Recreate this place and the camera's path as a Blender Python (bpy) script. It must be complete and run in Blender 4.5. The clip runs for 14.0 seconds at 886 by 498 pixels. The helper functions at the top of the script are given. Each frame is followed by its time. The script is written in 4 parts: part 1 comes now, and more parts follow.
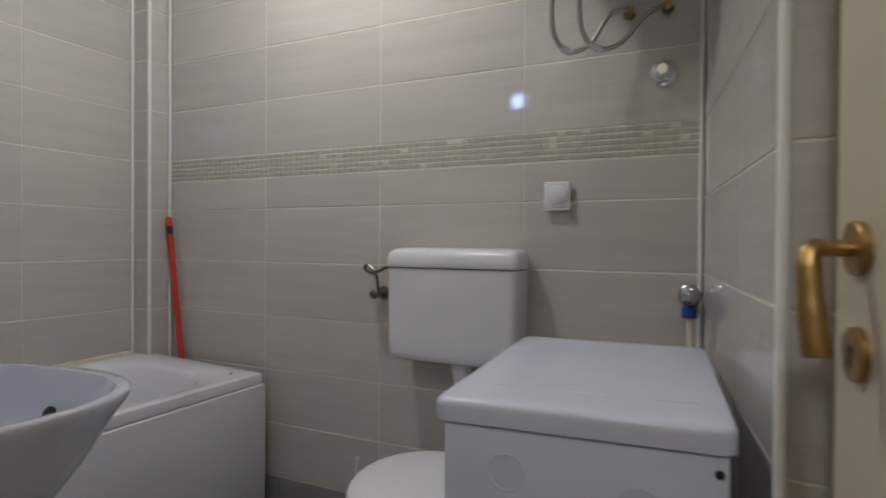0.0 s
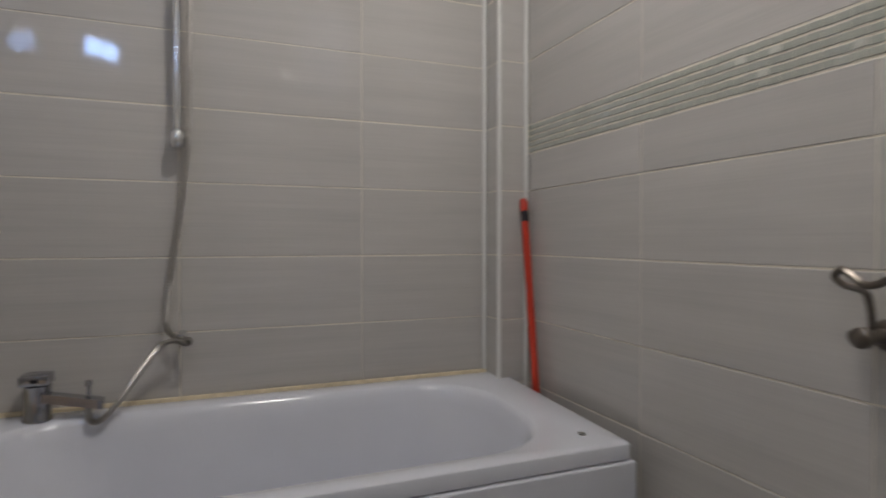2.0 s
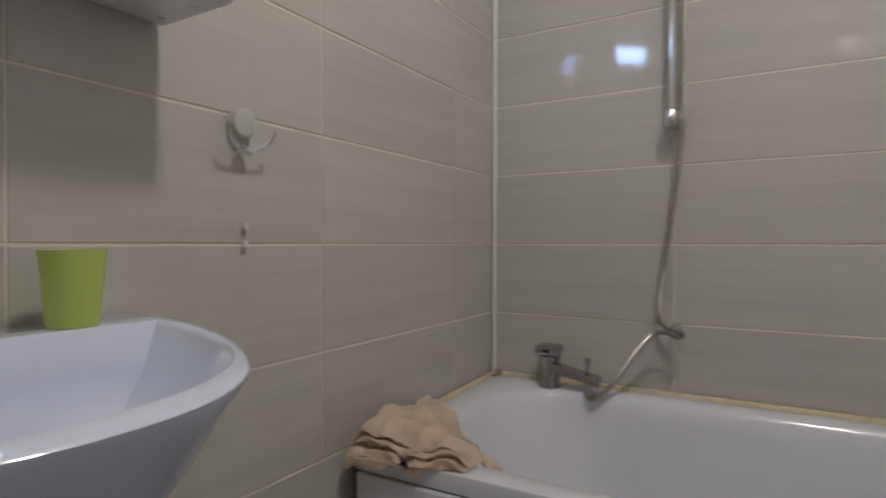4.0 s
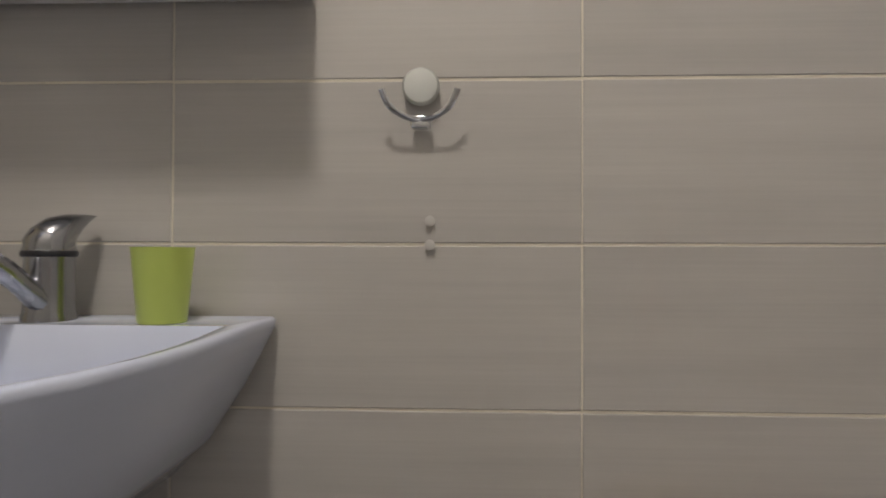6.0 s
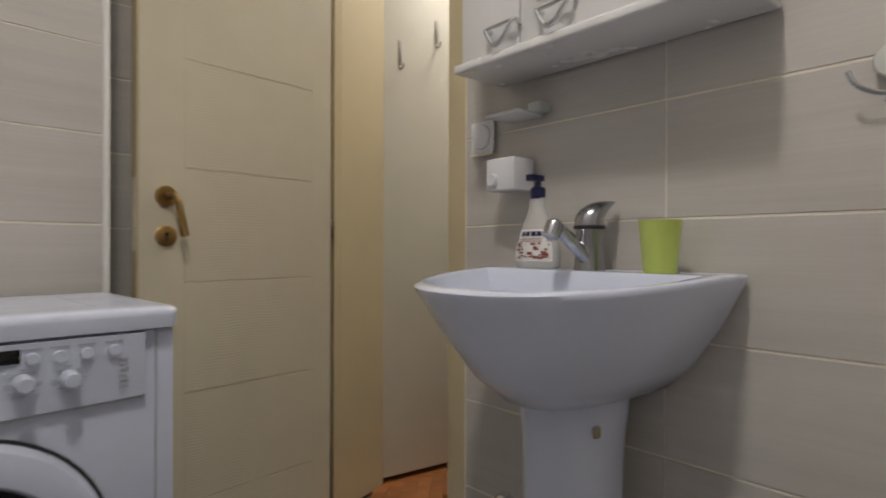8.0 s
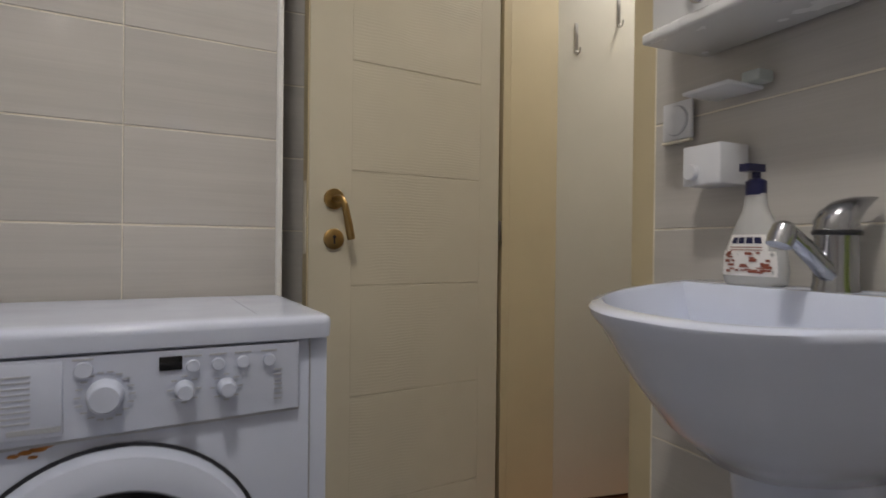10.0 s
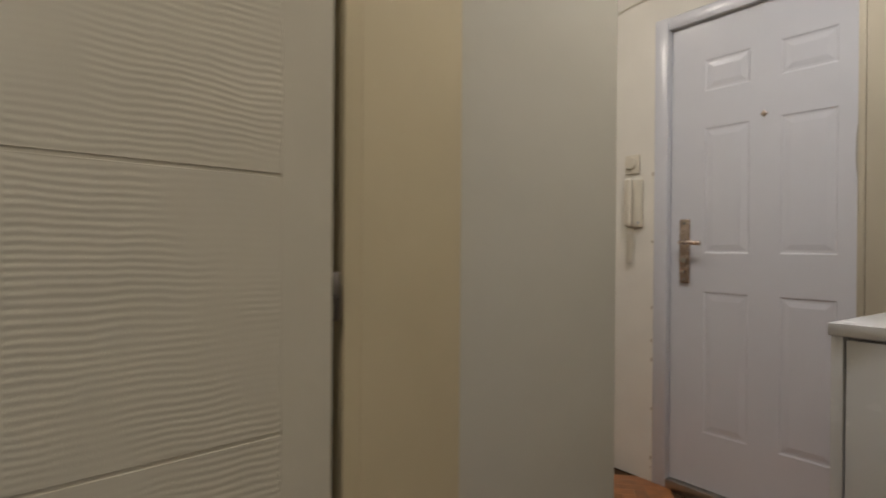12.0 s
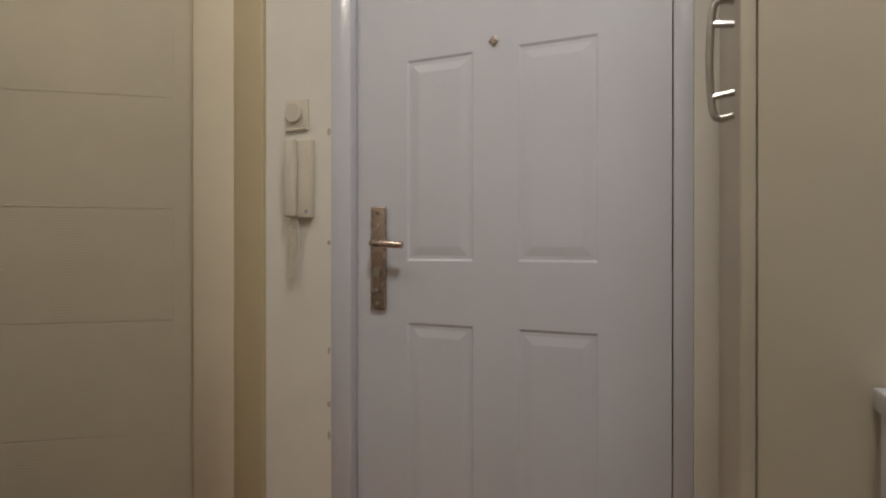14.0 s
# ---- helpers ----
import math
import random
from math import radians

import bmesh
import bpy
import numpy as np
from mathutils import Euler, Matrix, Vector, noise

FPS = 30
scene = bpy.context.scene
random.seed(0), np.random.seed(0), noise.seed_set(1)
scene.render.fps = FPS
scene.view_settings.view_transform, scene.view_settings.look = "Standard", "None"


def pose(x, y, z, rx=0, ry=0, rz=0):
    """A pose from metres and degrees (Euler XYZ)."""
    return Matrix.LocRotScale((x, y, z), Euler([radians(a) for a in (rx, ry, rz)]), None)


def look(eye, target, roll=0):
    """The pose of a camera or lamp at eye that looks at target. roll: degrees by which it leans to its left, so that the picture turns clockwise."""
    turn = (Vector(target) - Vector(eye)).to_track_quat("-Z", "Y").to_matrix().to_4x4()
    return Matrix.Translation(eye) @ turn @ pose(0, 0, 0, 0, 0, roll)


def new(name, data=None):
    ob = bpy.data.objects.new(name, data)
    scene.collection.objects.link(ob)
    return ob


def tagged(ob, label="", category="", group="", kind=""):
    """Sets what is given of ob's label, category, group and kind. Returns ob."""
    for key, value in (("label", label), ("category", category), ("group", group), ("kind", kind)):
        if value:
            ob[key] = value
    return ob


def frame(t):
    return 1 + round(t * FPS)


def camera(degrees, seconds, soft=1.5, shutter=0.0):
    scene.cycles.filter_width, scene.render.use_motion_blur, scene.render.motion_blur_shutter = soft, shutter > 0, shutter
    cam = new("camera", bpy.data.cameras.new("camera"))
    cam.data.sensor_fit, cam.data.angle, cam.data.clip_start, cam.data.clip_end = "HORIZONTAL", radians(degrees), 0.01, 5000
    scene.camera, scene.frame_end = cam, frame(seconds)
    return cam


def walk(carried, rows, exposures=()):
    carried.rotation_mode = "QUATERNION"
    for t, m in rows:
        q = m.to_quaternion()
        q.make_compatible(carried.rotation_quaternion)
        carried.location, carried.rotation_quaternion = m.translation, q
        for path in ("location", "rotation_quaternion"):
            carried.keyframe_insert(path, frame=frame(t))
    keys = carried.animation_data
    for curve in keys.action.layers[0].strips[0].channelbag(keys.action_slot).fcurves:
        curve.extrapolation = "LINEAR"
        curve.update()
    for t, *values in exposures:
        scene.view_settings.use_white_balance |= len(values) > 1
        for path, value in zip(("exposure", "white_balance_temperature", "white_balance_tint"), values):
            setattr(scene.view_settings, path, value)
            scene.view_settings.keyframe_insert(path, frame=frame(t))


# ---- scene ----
cam = camera(76.0, 14.0, 1.7, 0.4)
PATH = [
    (0, (2.165, -0.14, 1.0), (1.302, 1.664, 0.976), 0.4),
    (0.5, (2.068, 0.045, 1.006), (0.983, 1.724, 0.968), 0.1),
    (0.8, (1.994, 0.168, 1.003), (0.794, 1.767, 0.978), 0.4),
    (1.2, (1.899, 0.301, 0.993), (0.558, 1.784, 0.979), 0.4),
    (1.5, (1.814, 0.458, 0.981), (0.227, 1.675, 0.951), -0.1),
    (2, (1.681, 0.599, 0.966), (-0.177, 1.34, 0.936), 0.0),
    (2.5, (1.592, 0.693, 0.934), (-0.397, 0.903, 0.916), -0.1),
    (3, (1.575, 0.719, 0.921), (-0.411, 0.487, 0.907), -0.0),
    (3.7, (1.57, 0.734, 0.921), (-0.279, -0.027, 0.902), 0.1),
    (6, (0.877, 0.689, 0.905), (0.955, -1.309, 0.931), 0.2),
    (6.5, (0.847, 0.809, 0.904), (1.281, -1.143, 0.912), 0.1),
    (7, (0.836, 0.884, 0.924), (1.725, -0.907, 0.904), 0.1),
    (7.5, (0.809, 0.914, 0.905), (2.032, -0.668, 0.893), 0.1),
    (8.1, (0.754, 0.912, 0.862), (2.308, -0.348, 0.858), 0.2),
    (8.5, (0.719, 0.9, 0.834), (2.425, -0.145, 0.825), 0.2),
    (8.7, (0.703, 0.883, 0.828), (2.482, -0.032, 0.813), 0.1),
    (10.8, (1.196, 0.681, 0.933), (3.035, -0.107, 0.921), 0.7),
    (11, (1.302, 0.612, 0.946), (3.133, -0.192, 0.949), 0.6),
    (11.3, (1.456, 0.554, 0.976), (3.226, -0.378, 0.967), 0.5),
    (11.5, (1.543, 0.488, 0.971), (3.279, -0.504, 0.969), 0.3),
    (12, (1.723, 0.292, 0.992), (3.348, -0.875, 0.985), 0.4),
    (12.5, (1.876, 0.094, 0.996), (3.265, -1.346, 0.988), 0.6),
    (13, (2.045, -0.124, 1.024), (3.088, -1.831, 1.007), 0.4),
    (13.2, (2.112, -0.186, 1.034), (3.056, -1.949, 1.002), 0.2),
    (13.5, (2.214, -0.362, 1.027), (3.049, -2.179, 0.986), 0.1),
    (13.8, (2.27, -0.531, 1.036), (3.088, -2.355, 0.988), 0.0),
    (14, (2.302, -0.609, 1.008), (3.104, -2.441, 1.003), 0.0),
]
EXPOSURES = [(0, -0.02, 6250, 12), (0.8, -0.12, 6250, 12), (2.0, -0.04, 6250, 12), (3.7, 0.02, 6400, 12), (6.0, 0.27, 6700, 12), (7.5, 0.31, 6600, 12), (8.7, 0.40, 6450, 12), (11.0, 0.20, 6300, 12), (11.5, 0.22, 6250, 12), (12.0, 0.14, 6350, 12), (13.3, 0.10, 6400, 12), (14.0, 0.07, 6400, 12)]
walk(cam, [(t, look(eye, target, roll)) for t, eye, target, roll in PATH], EXPOSURES)

# ---- world and light ----
world = bpy.data.worlds.new("world")
world.use_nodes = True
scene.world = world
world.node_tree.nodes["Background"].inputs[0].default_value = (0.6, 0.62, 0.65, 1)
world.node_tree.nodes["Background"].inputs[1].default_value = 0.03

LAMP_WARM = 95.0      # bathroom ceiling globe
LAMP_COOL = 32.0      # small LED spot over the mirror cabinet
LAMP_HALL = 43.0      # hall ceiling globe, also the added amber fill


# ---- materials ----
def mat(name, color, rough=0.5, metal=0.0, noise_scale=8.0, vary=0.06, bump=0.0, bump_scale=60.0, stretch=(1, 1, 1),
        coat=0.0, trans=0.0, per_piece=0.0, emit=0.0, ior=1.45):
    m = bpy.data.materials.new(name)
    m.use_nodes = True
    nt = m.node_tree
    n, l = nt.nodes, nt.links
    b = n["Principled BSDF"]
    tc = n.new("ShaderNodeTexCoord")
    mp = n.new("ShaderNodeMapping")
    mp.inputs["Scale"].default_value = stretch
    l.new(tc.outputs["Object"], mp.inputs[0])
    nz = n.new("ShaderNodeTexNoise")
    nz.inputs["Scale"].default_value = noise_scale
    nz.inputs["Detail"].default_value = 5
    l.new(mp.outputs[0], nz.inputs["Vector"])
    vec_fac = nz.outputs["Fac"]
    rg = n.new("ShaderNodeMapRange")
    rg.inputs["From Min"].default_value, rg.inputs["From Max"].default_value = 0.25, 0.75
    rg.inputs["To Min"].default_value, rg.inputs["To Max"].default_value = 1 - vary, 1 + vary
    l.new(vec_fac, rg.inputs["Value"])
    fac = rg.outputs[0]
    if per_piece:
        oi = n.new("ShaderNodeObjectInfo")
        r2 = n.new("ShaderNodeMapRange")
        r2.inputs["To Min"].default_value, r2.inputs["To Max"].default_value = 1 - per_piece, 1 + per_piece
        l.new(oi.outputs["Random"], r2.inputs["Value"])
        mu = n.new("ShaderNodeMath")
        mu.operation = "MULTIPLY"
        l.new(fac, mu.inputs[0])
        l.new(r2.outputs[0], mu.inputs[1])
        fac = mu.outputs[0]
    mx = n.new("ShaderNodeVectorMath")
    mx.operation = "SCALE"
    mx.inputs[0].default_value = color[:3]
    l.new(fac, mx.inputs["Scale"])
    l.new(mx.outputs[0], b.inputs["Base Color"])
    rr = n.new("ShaderNodeMapRange")
    rr.inputs["To Min"].default_value, rr.inputs["To Max"].default_value = max(0.0, rough - 0.05), min(1.0, rough + 0.07)
    l.new(nz.outputs["Fac"], rr.inputs["Value"])
    l.new(rr.outputs[0], b.inputs["Roughness"])
    b.inputs["Metallic"].default_value = metal
    b.inputs["Coat Weight"].default_value = coat
    b.inputs["Coat Roughness"].default_value = 0.06
    b.inputs["Transmission Weight"].default_value = trans
    b.inputs["IOR"].default_value = ior
    if bump:
        n2 = n.new("ShaderNodeTexNoise")
        n2.inputs["Scale"].default_value = bump_scale
        n2.inputs["Detail"].default_value = 4
        l.new(mp.outputs[0], n2.inputs["Vector"])
        bp = n.new("ShaderNodeBump")
        bp.inputs["Strength"].default_value = bump
        bp.inputs["Distance"].default_value = 0.002
        l.new(n2.outputs["Fac"], bp.inputs["Height"])
        l.new(bp.outputs[0], b.inputs["Normal"])
    if emit:
        b.inputs["Emission Color"].default_value = color
        b.inputs["Emission Strength"].default_value = emit
    return m


def tile_material(name, color, axis):
    """Glazed wall tile with soft streaks along its length; each tile takes another stretch of the pattern."""
    m = bpy.data.materials.new(name)
    m.use_nodes = True
    n, l = m.node_tree.nodes, m.node_tree.links
    b = n["Principled BSDF"]
    tc = n.new("ShaderNodeTexCoord")
    oi = n.new("ShaderNodeObjectInfo")
    off = n.new("ShaderNodeVectorMath")
    off.operation = "MULTIPLY_ADD"
    off.inputs[1].default_value = (1, 1, 1)
    sc = n.new("ShaderNodeVectorMath")
    sc.operation = "SCALE"
    sc.inputs[0].default_value = (37.0, 23.0, 11.0)
    l.new(oi.outputs["Random"], sc.inputs["Scale"])
    l.new(tc.outputs["Object"], off.inputs[0])
    l.new(sc.outputs[0], off.inputs[2])
    mp = n.new("ShaderNodeMapping")
    mp.inputs["Scale"].default_value = (1.5, 8, 26) if axis == "x" else (8, 1.5, 26)
    l.new(off.outputs[0], mp.inputs[0])
    a = n.new("ShaderNodeTexNoise")
    a.inputs["Scale"].default_value, a.inputs["Detail"].default_value = 1.0, 6
    a.inputs["Roughness"].default_value = 0.6
    l.new(mp.outputs[0], a.inputs["Vector"])
    mp2 = n.new("ShaderNodeMapping")
    mp2.inputs["Scale"].default_value = (4, 30, 260) if axis == "x" else (30, 4, 260)
    l.new(off.outputs[0], mp2.inputs[0])
    f = n.new("ShaderNodeTexNoise")
    f.inputs["Scale"].default_value, f.inputs["Detail"].default_value = 1.0, 3
    l.new(mp2.outputs[0], f.inputs["Vector"])
    mix = n.new("ShaderNodeMix")
    mix.data_type = "FLOAT"
    mix.inputs["Factor"].default_value = 0.3
    l.new(a.outputs["Fac"], mix.inputs[2])
    l.new(f.outputs["Fac"], mix.inputs[3])
    ramp = n.new("ShaderNodeValToRGB")
    ramp.color_ramp.elements[0].position, ramp.color_ramp.elements[1].position = 0.3, 0.68
    ramp.color_ramp.elements[0].color = (color[0] * 0.91, color[1] * 0.905, color[2] * 0.90, 1)
    ramp.color_ramp.elements[1].color = (color[0] * 1.07, color[1] * 1.06, color[2] * 1.05, 1)
    l.new(mix.outputs[0], ramp.inputs[0])
    tint = n.new("ShaderNodeMapRange")
    tint.inputs["To Min"].default_value, tint.inputs["To Max"].default_value = 0.965, 1.035
    l.new(oi.outputs["Random"], tint.inputs["Value"])
    fin = n.new("ShaderNodeVectorMath")
    fin.operation = "SCALE"
    l.new(ramp.outputs[0], fin.inputs[0])
    l.new(tint.outputs[0], fin.inputs["Scale"])
    l.new(fin.outputs[0], b.inputs["Base Color"])
    b.inputs["Roughness"].default_value = 0.07
    b.inputs["IOR"].default_value = 1.5
    w = n.new("ShaderNodeTexNoise")
    w.inputs["Scale"].default_value = 9
    l.new(off.outputs[0], w.inputs["Vector"])
    bp = n.new("ShaderNodeBump")
    bp.inputs["Strength"].default_value, bp.inputs["Distance"].default_value = 0.035, 0.002
    l.new(w.outputs["Fac"], bp.inputs["Height"])
    l.new(bp.outputs[0], b.inputs["Normal"])
    return m


def wood_grain_paint(name, color, axis):
    """Cream door skin pressed with a fine wavy grain that runs across the leaf."""
    m = mat(name, color, 0.42, vary=0.03)
    n, l = m.node_tree.nodes, m.node_tree.links
    b = n["Principled BSDF"]
    tc = n.new("ShaderNodeTexCoord")
    wv = n.new("ShaderNodeTexWave")
    wv.wave_type, wv.bands_direction = "BANDS", "Z"
    wv.inputs["Scale"].default_value = 40
    wv.inputs["Distortion"].default_value = 9.0
    wv.inputs["Detail"].default_value = 2.5
    wv.inputs["Detail Scale"].default_value = 0.2
    mp = n.new("ShaderNodeMapping")
    mp.inputs["Scale"].default_value = (1.0, 1.0, 1)
    l.new(tc.outputs["Object"], mp.inputs[0])
    l.new(mp.outputs[0], wv.inputs["Vector"])
    bp = n.new("ShaderNodeBump")
    bp.inputs["Strength"].default_value, bp.inputs["Distance"].default_value = 0.42, 0.0007
    nm = n.new("ShaderNodeTexNoise")
    nm.inputs["Scale"].default_value = 5
    l.new(tc.outputs["Object"], nm.inputs["Vector"])
    mk = n.new("ShaderNodeMapRange")
    mk.inputs["From Min"].default_value, mk.inputs["From Max"].default_value = 0.42, 0.60
    mk.inputs["To Min"].default_value = 0.1
    l.new(nm.outputs["Fac"], mk.inputs["Value"])
    ml = n.new("ShaderNodeMath")
    ml.operation = "MULTIPLY"
    l.new(wv.outputs["Fac"], ml.inputs[0])
    l.new(mk.outputs[0], ml.inputs[1])
    l.new(ml.outputs[0], bp.inputs["Height"])
    l.new(bp.outputs[0], b.inputs["Normal"])
    return m


TILE_X = tile_material("wall_tile_x", (0.52, 0.50, 0.472), "x")
GROUT = mat("grout", (0.74, 0.69, 0.58), 0.8, vary=0.12, noise_scale=14, bump=0.4)
PROFILE = mat("white_profile", (0.78, 0.77, 0.74), 0.35, vary=0.03)
SEALANT = mat("old_sealant", (0.68, 0.58, 0.40), 0.6, vary=0.18, noise_scale=25, bump=0.4)
DARK_TILE = mat("dark_tile", (0.25, 0.245, 0.25), 0.35, vary=0.15, noise_scale=18, per_piece=0.08)
PLASTER = mat("plaster", (0.74, 0.70, 0.62), 0.85, vary=0.03, bump=0.15, bump_scale=90)
HALL_WALL = mat("hall_paint", (0.80, 0.77, 0.70), 0.8, vary=0.03, bump=0.25, bump_scale=50)
CEIL = mat("ceiling_paint", (0.80, 0.79, 0.76), 0.9, vary=0.02)
CREAM = mat("cream_paint", (0.54, 0.455, 0.29), 0.4, vary=0.03, coat=0.1)
CREAM_LEAF = mat("cream_leaf", (0.55, 0.50, 0.385), 0.42, vary=0.03)
CREAM_GRAIN = wood_grain_paint("cream_grain", (0.55, 0.50, 0.385), "y")
GLAZE = mat("white_ceramic", (0.68, 0.73, 0.87), 0.1, vary=0.015, coat=0.6)
ACRYL = mat("white_acrylic", (0.71, 0.72, 0.77), 0.16, vary=0.02, coat=0.3)
WHITE_PL = mat("white_plastic", (0.70, 0.71, 0.74), 0.2, vary=0.02)
IVORY_PL = mat("ivory_plastic", (0.72, 0.67, 0.56), 0.4, vary=0.04)
WHITE_EN = mat("white_enamel", (0.58, 0.62, 0.74), 0.2, vary=0.015)
LACQUER = mat("white_lacquer", (0.73, 0.73, 0.73), 0.25, vary=0.015, coat=0.3)
WORN_CHROME = mat("worn_chrome", (0.40, 0.405, 0.43), 0.16, metal=1.0, vary=0.06)
OLD_STEEL = mat("old_steel", (0.20, 0.175, 0.15), 0.35, metal=1.0, vary=0.15, noise_scale=40)
CHROME = mat("chrome", (0.72, 0.73, 0.75), 0.12, metal=1.0, vary=0.04)
SATIN = mat("satin_disc", (0.60, 0.61, 0.58), 0.42, metal=0.35, vary=0.04)
STEEL = mat("brushed_steel", (0.5, 0.48, 0.45), 0.32, metal=1.0, vary=0.1, noise_scale=40)
BRASS = mat("aged_brass", (0.36, 0.235, 0.09), 0.34, metal=1.0, vary=0.15, noise_scale=30)
NICKEL = mat("aged_nickel", (0.60, 0.50, 0.44), 0.26, metal=1.0, vary=0.05, noise_scale=30)
DARK = mat("dark_plastic", (0.02, 0.02, 0.025), 0.35)
NAVY = mat("navy_plastic", (0.012, 0.014, 0.06), 0.3)
BLUE = mat("blue_plastic", (0.015, 0.06, 0.28), 0.35)
RED = mat("red_plastic", (0.55, 0.045, 0.02), 0.35, vary=0.06)
LIME = mat("lime_plastic", (0.72, 0.84, 0.20), 0.3, trans=0.25)
LABEL_RED = mat("label_print", (0.28, 0.08, 0.05), 0.4)
LABEL_W = mat("label_white", (0.80, 0.78, 0.76), 0.35)
GREY_MARK = mat("grey_print", (0.40, 0.41, 0.45), 0.5)
BOTTLE = mat("clear_white_bottle", (0.80, 0.80, 0.78), 0.15, vary=0.02, trans=0.45)
SMOKE = mat("smoked_glass", (0.008, 0.008, 0.009), 0.06, bump=0.3, bump_scale=7)
STAIN = mat("brown_residue", (0.34, 0.28, 0.21), 0.8, vary=0.3, noise_scale=60)
RUST = mat("rust", (0.32, 0.13, 0.03), 0.8, vary=0.4, noise_scale=60)
CLOTH = mat("towel_cloth", (0.95, 0.80, 0.66), 0.95, vary=0.10, noise_scale=30, bump=0.8, bump_scale=300)
PARQUET = mat("parquet", (0.36, 0.14, 0.045), 0.3, vary=0.22, noise_scale=6, stretch=(3, 30, 3), per_piece=0.25, coat=0.3)
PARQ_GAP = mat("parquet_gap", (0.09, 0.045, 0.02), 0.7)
MOSAIC = mat("mosaic_glass", (0.40, 0.405, 0.355), 0.12, vary=0.08, noise_scale=30, per_piece=0.045, coat=0.4)
PANEL = mat("grey_cream_laminate", (0.62, 0.59, 0.50), 0.38, vary=0.02)
WARDROBE = mat("beige_laminate", (0.50, 0.45, 0.35), 0.45, vary=0.03)
STEEL_DOOR = mat("white_door_paint", (0.66, 0.67, 0.72), 0.22, vary=0.015, coat=0.2)
BLACK_CARD = mat("black_card", (0.006, 0.005, 0.008), 0.2, vary=0.1, bump=0.15, bump_scale=12)
MIRROR = mat("mirror", (0.85, 0.86, 0.85), 0.02, metal=1.0, vary=0.0)
GLASS = mat("frosted_glass", (0.75, 0.8, 0.78), 0.35, trans=0.4)
GLOSS_CREAM = mat("gloss_cream", (0.78, 0.71, 0.56), 0.1, vary=0.02, coat=0.5)
PAD = mat("clear_pad", (0.57, 0.55, 0.52), 0.4)
GLOW_WARM = mat("lamp_glass", (1.0, 0.95, 0.87, 1), 0.4, emit=LAMP_WARM)
GLOW_COOL = mat("led_panel", (0.38, 0.58, 1.0, 1), 0.4, emit=LAMP_COOL)
# glow of the added fill that warms the room door
GLOW_AMBER_FILL = mat("amber_fill_glass", (1.0, 0.91, 0.78, 1), 0.4, emit=LAMP_HALL)
GLOW_HALL = mat("hall_lamp_glass", (1.0, 0.965, 0.92, 1), 0.4, emit=LAMP_HALL)


# ---- mesh helpers ----
def part(name, bm, material, parent=None, label="", smooth=40):
    """Links a bmesh as one mesh object under a thing, a part or nothing."""
    bmesh.ops.recalc_face_normals(bm, faces=bm.faces)
    if smooth:
        lim = radians(smooth)
        for e in bm.edges:
            e.smooth = not (len(e.link_faces) == 2 and e.calc_face_angle(0) > lim)
        for f in bm.faces:
            f.smooth = True
    me = bpy.data.meshes.new(name)
    bm.to_mesh(me)
    bm.free()
    me.materials.append(material)
    ob = new(name, me)
    if parent is not None:
        ob.parent = parent
    if label:
        tagged(ob, label)
    return ob


def thing(name, m, label, category, group="", kind=""):
    """An Empty at the base of a thing; its parts are built around its origin."""
    ob = new(name)
    ob.empty_display_size = 0.05
    ob.matrix_world = m
    return tagged(ob, label, category, group, kind)


def box(x0, x1, y0, y1, z0, z1, bevel=0.0, seg=2, bm=None):
    out = bm or bmesh.new()
    vs = bmesh.ops.create_cube(out, size=1.0)["verts"]
    for v in vs:
        v.co = ((x0 + x1) / 2 + v.co.x * (x1 - x0), (y0 + y1) / 2 + v.co.y * (y1 - y0), (z0 + z1) / 2 + v.co.z * (z1 - z0))
    if bevel:
        es = list({e for v in vs for e in v.link_edges})
        bmesh.ops.bevel(out, geom=es, offset=bevel, segments=seg, profile=0.5, affect="EDGES", clamp_overlap=True)
    return out


def loft(rings, cap0=True, cap1=True, closed=True, bm=None):
    """Skins a list of equal rings of points."""
    out = bm or bmesh.new()
    vr = [[out.verts.new(p) for p in r] for r in rings]
    for a, b in zip(vr, vr[1:]):
        k = len(a)
        for i in range(k if closed else k - 1):
            j = (i + 1) % k
            out.faces.new((a[i], a[j], b[j], b[i]))
    if cap0:
        out.faces.new(vr[0][::-1])
    if cap1:
        out.faces.new(vr[-1])
    return out


def lathe(profile, seg=24, m=None, bm=None, cap0=True, cap1=True):
    rings = [[(r * math.cos(2 * math.pi * i / seg), r * math.sin(2 * math.pi * i / seg), z) for i in range(seg)] for r, z in profile]
    if m is not None:
        rings = [[m @ Vector(p) for p in r] for r in rings]
    return loft(rings, cap0, cap1, bm=bm)


def smooth_path(pts, n=10):
    pts = [Vector(p) for p in pts]
    out = []
    for i in range(len(pts) - 1):
        p0, p1, p2, p3 = pts[max(i - 1, 0)], pts[i], pts[i + 1], pts[min(i + 2, len(pts) - 1)]
        for k in range(n):
            t = k / n
            out.append(0.5 * ((2 * p1) + (p2 - p0) * t + (2 * p0 - 5 * p1 + 4 * p2 - p3) * t * t + (3 * p1 - p0 - 3 * p2 + p3) * t ** 3))
    return out + [pts[-1]]


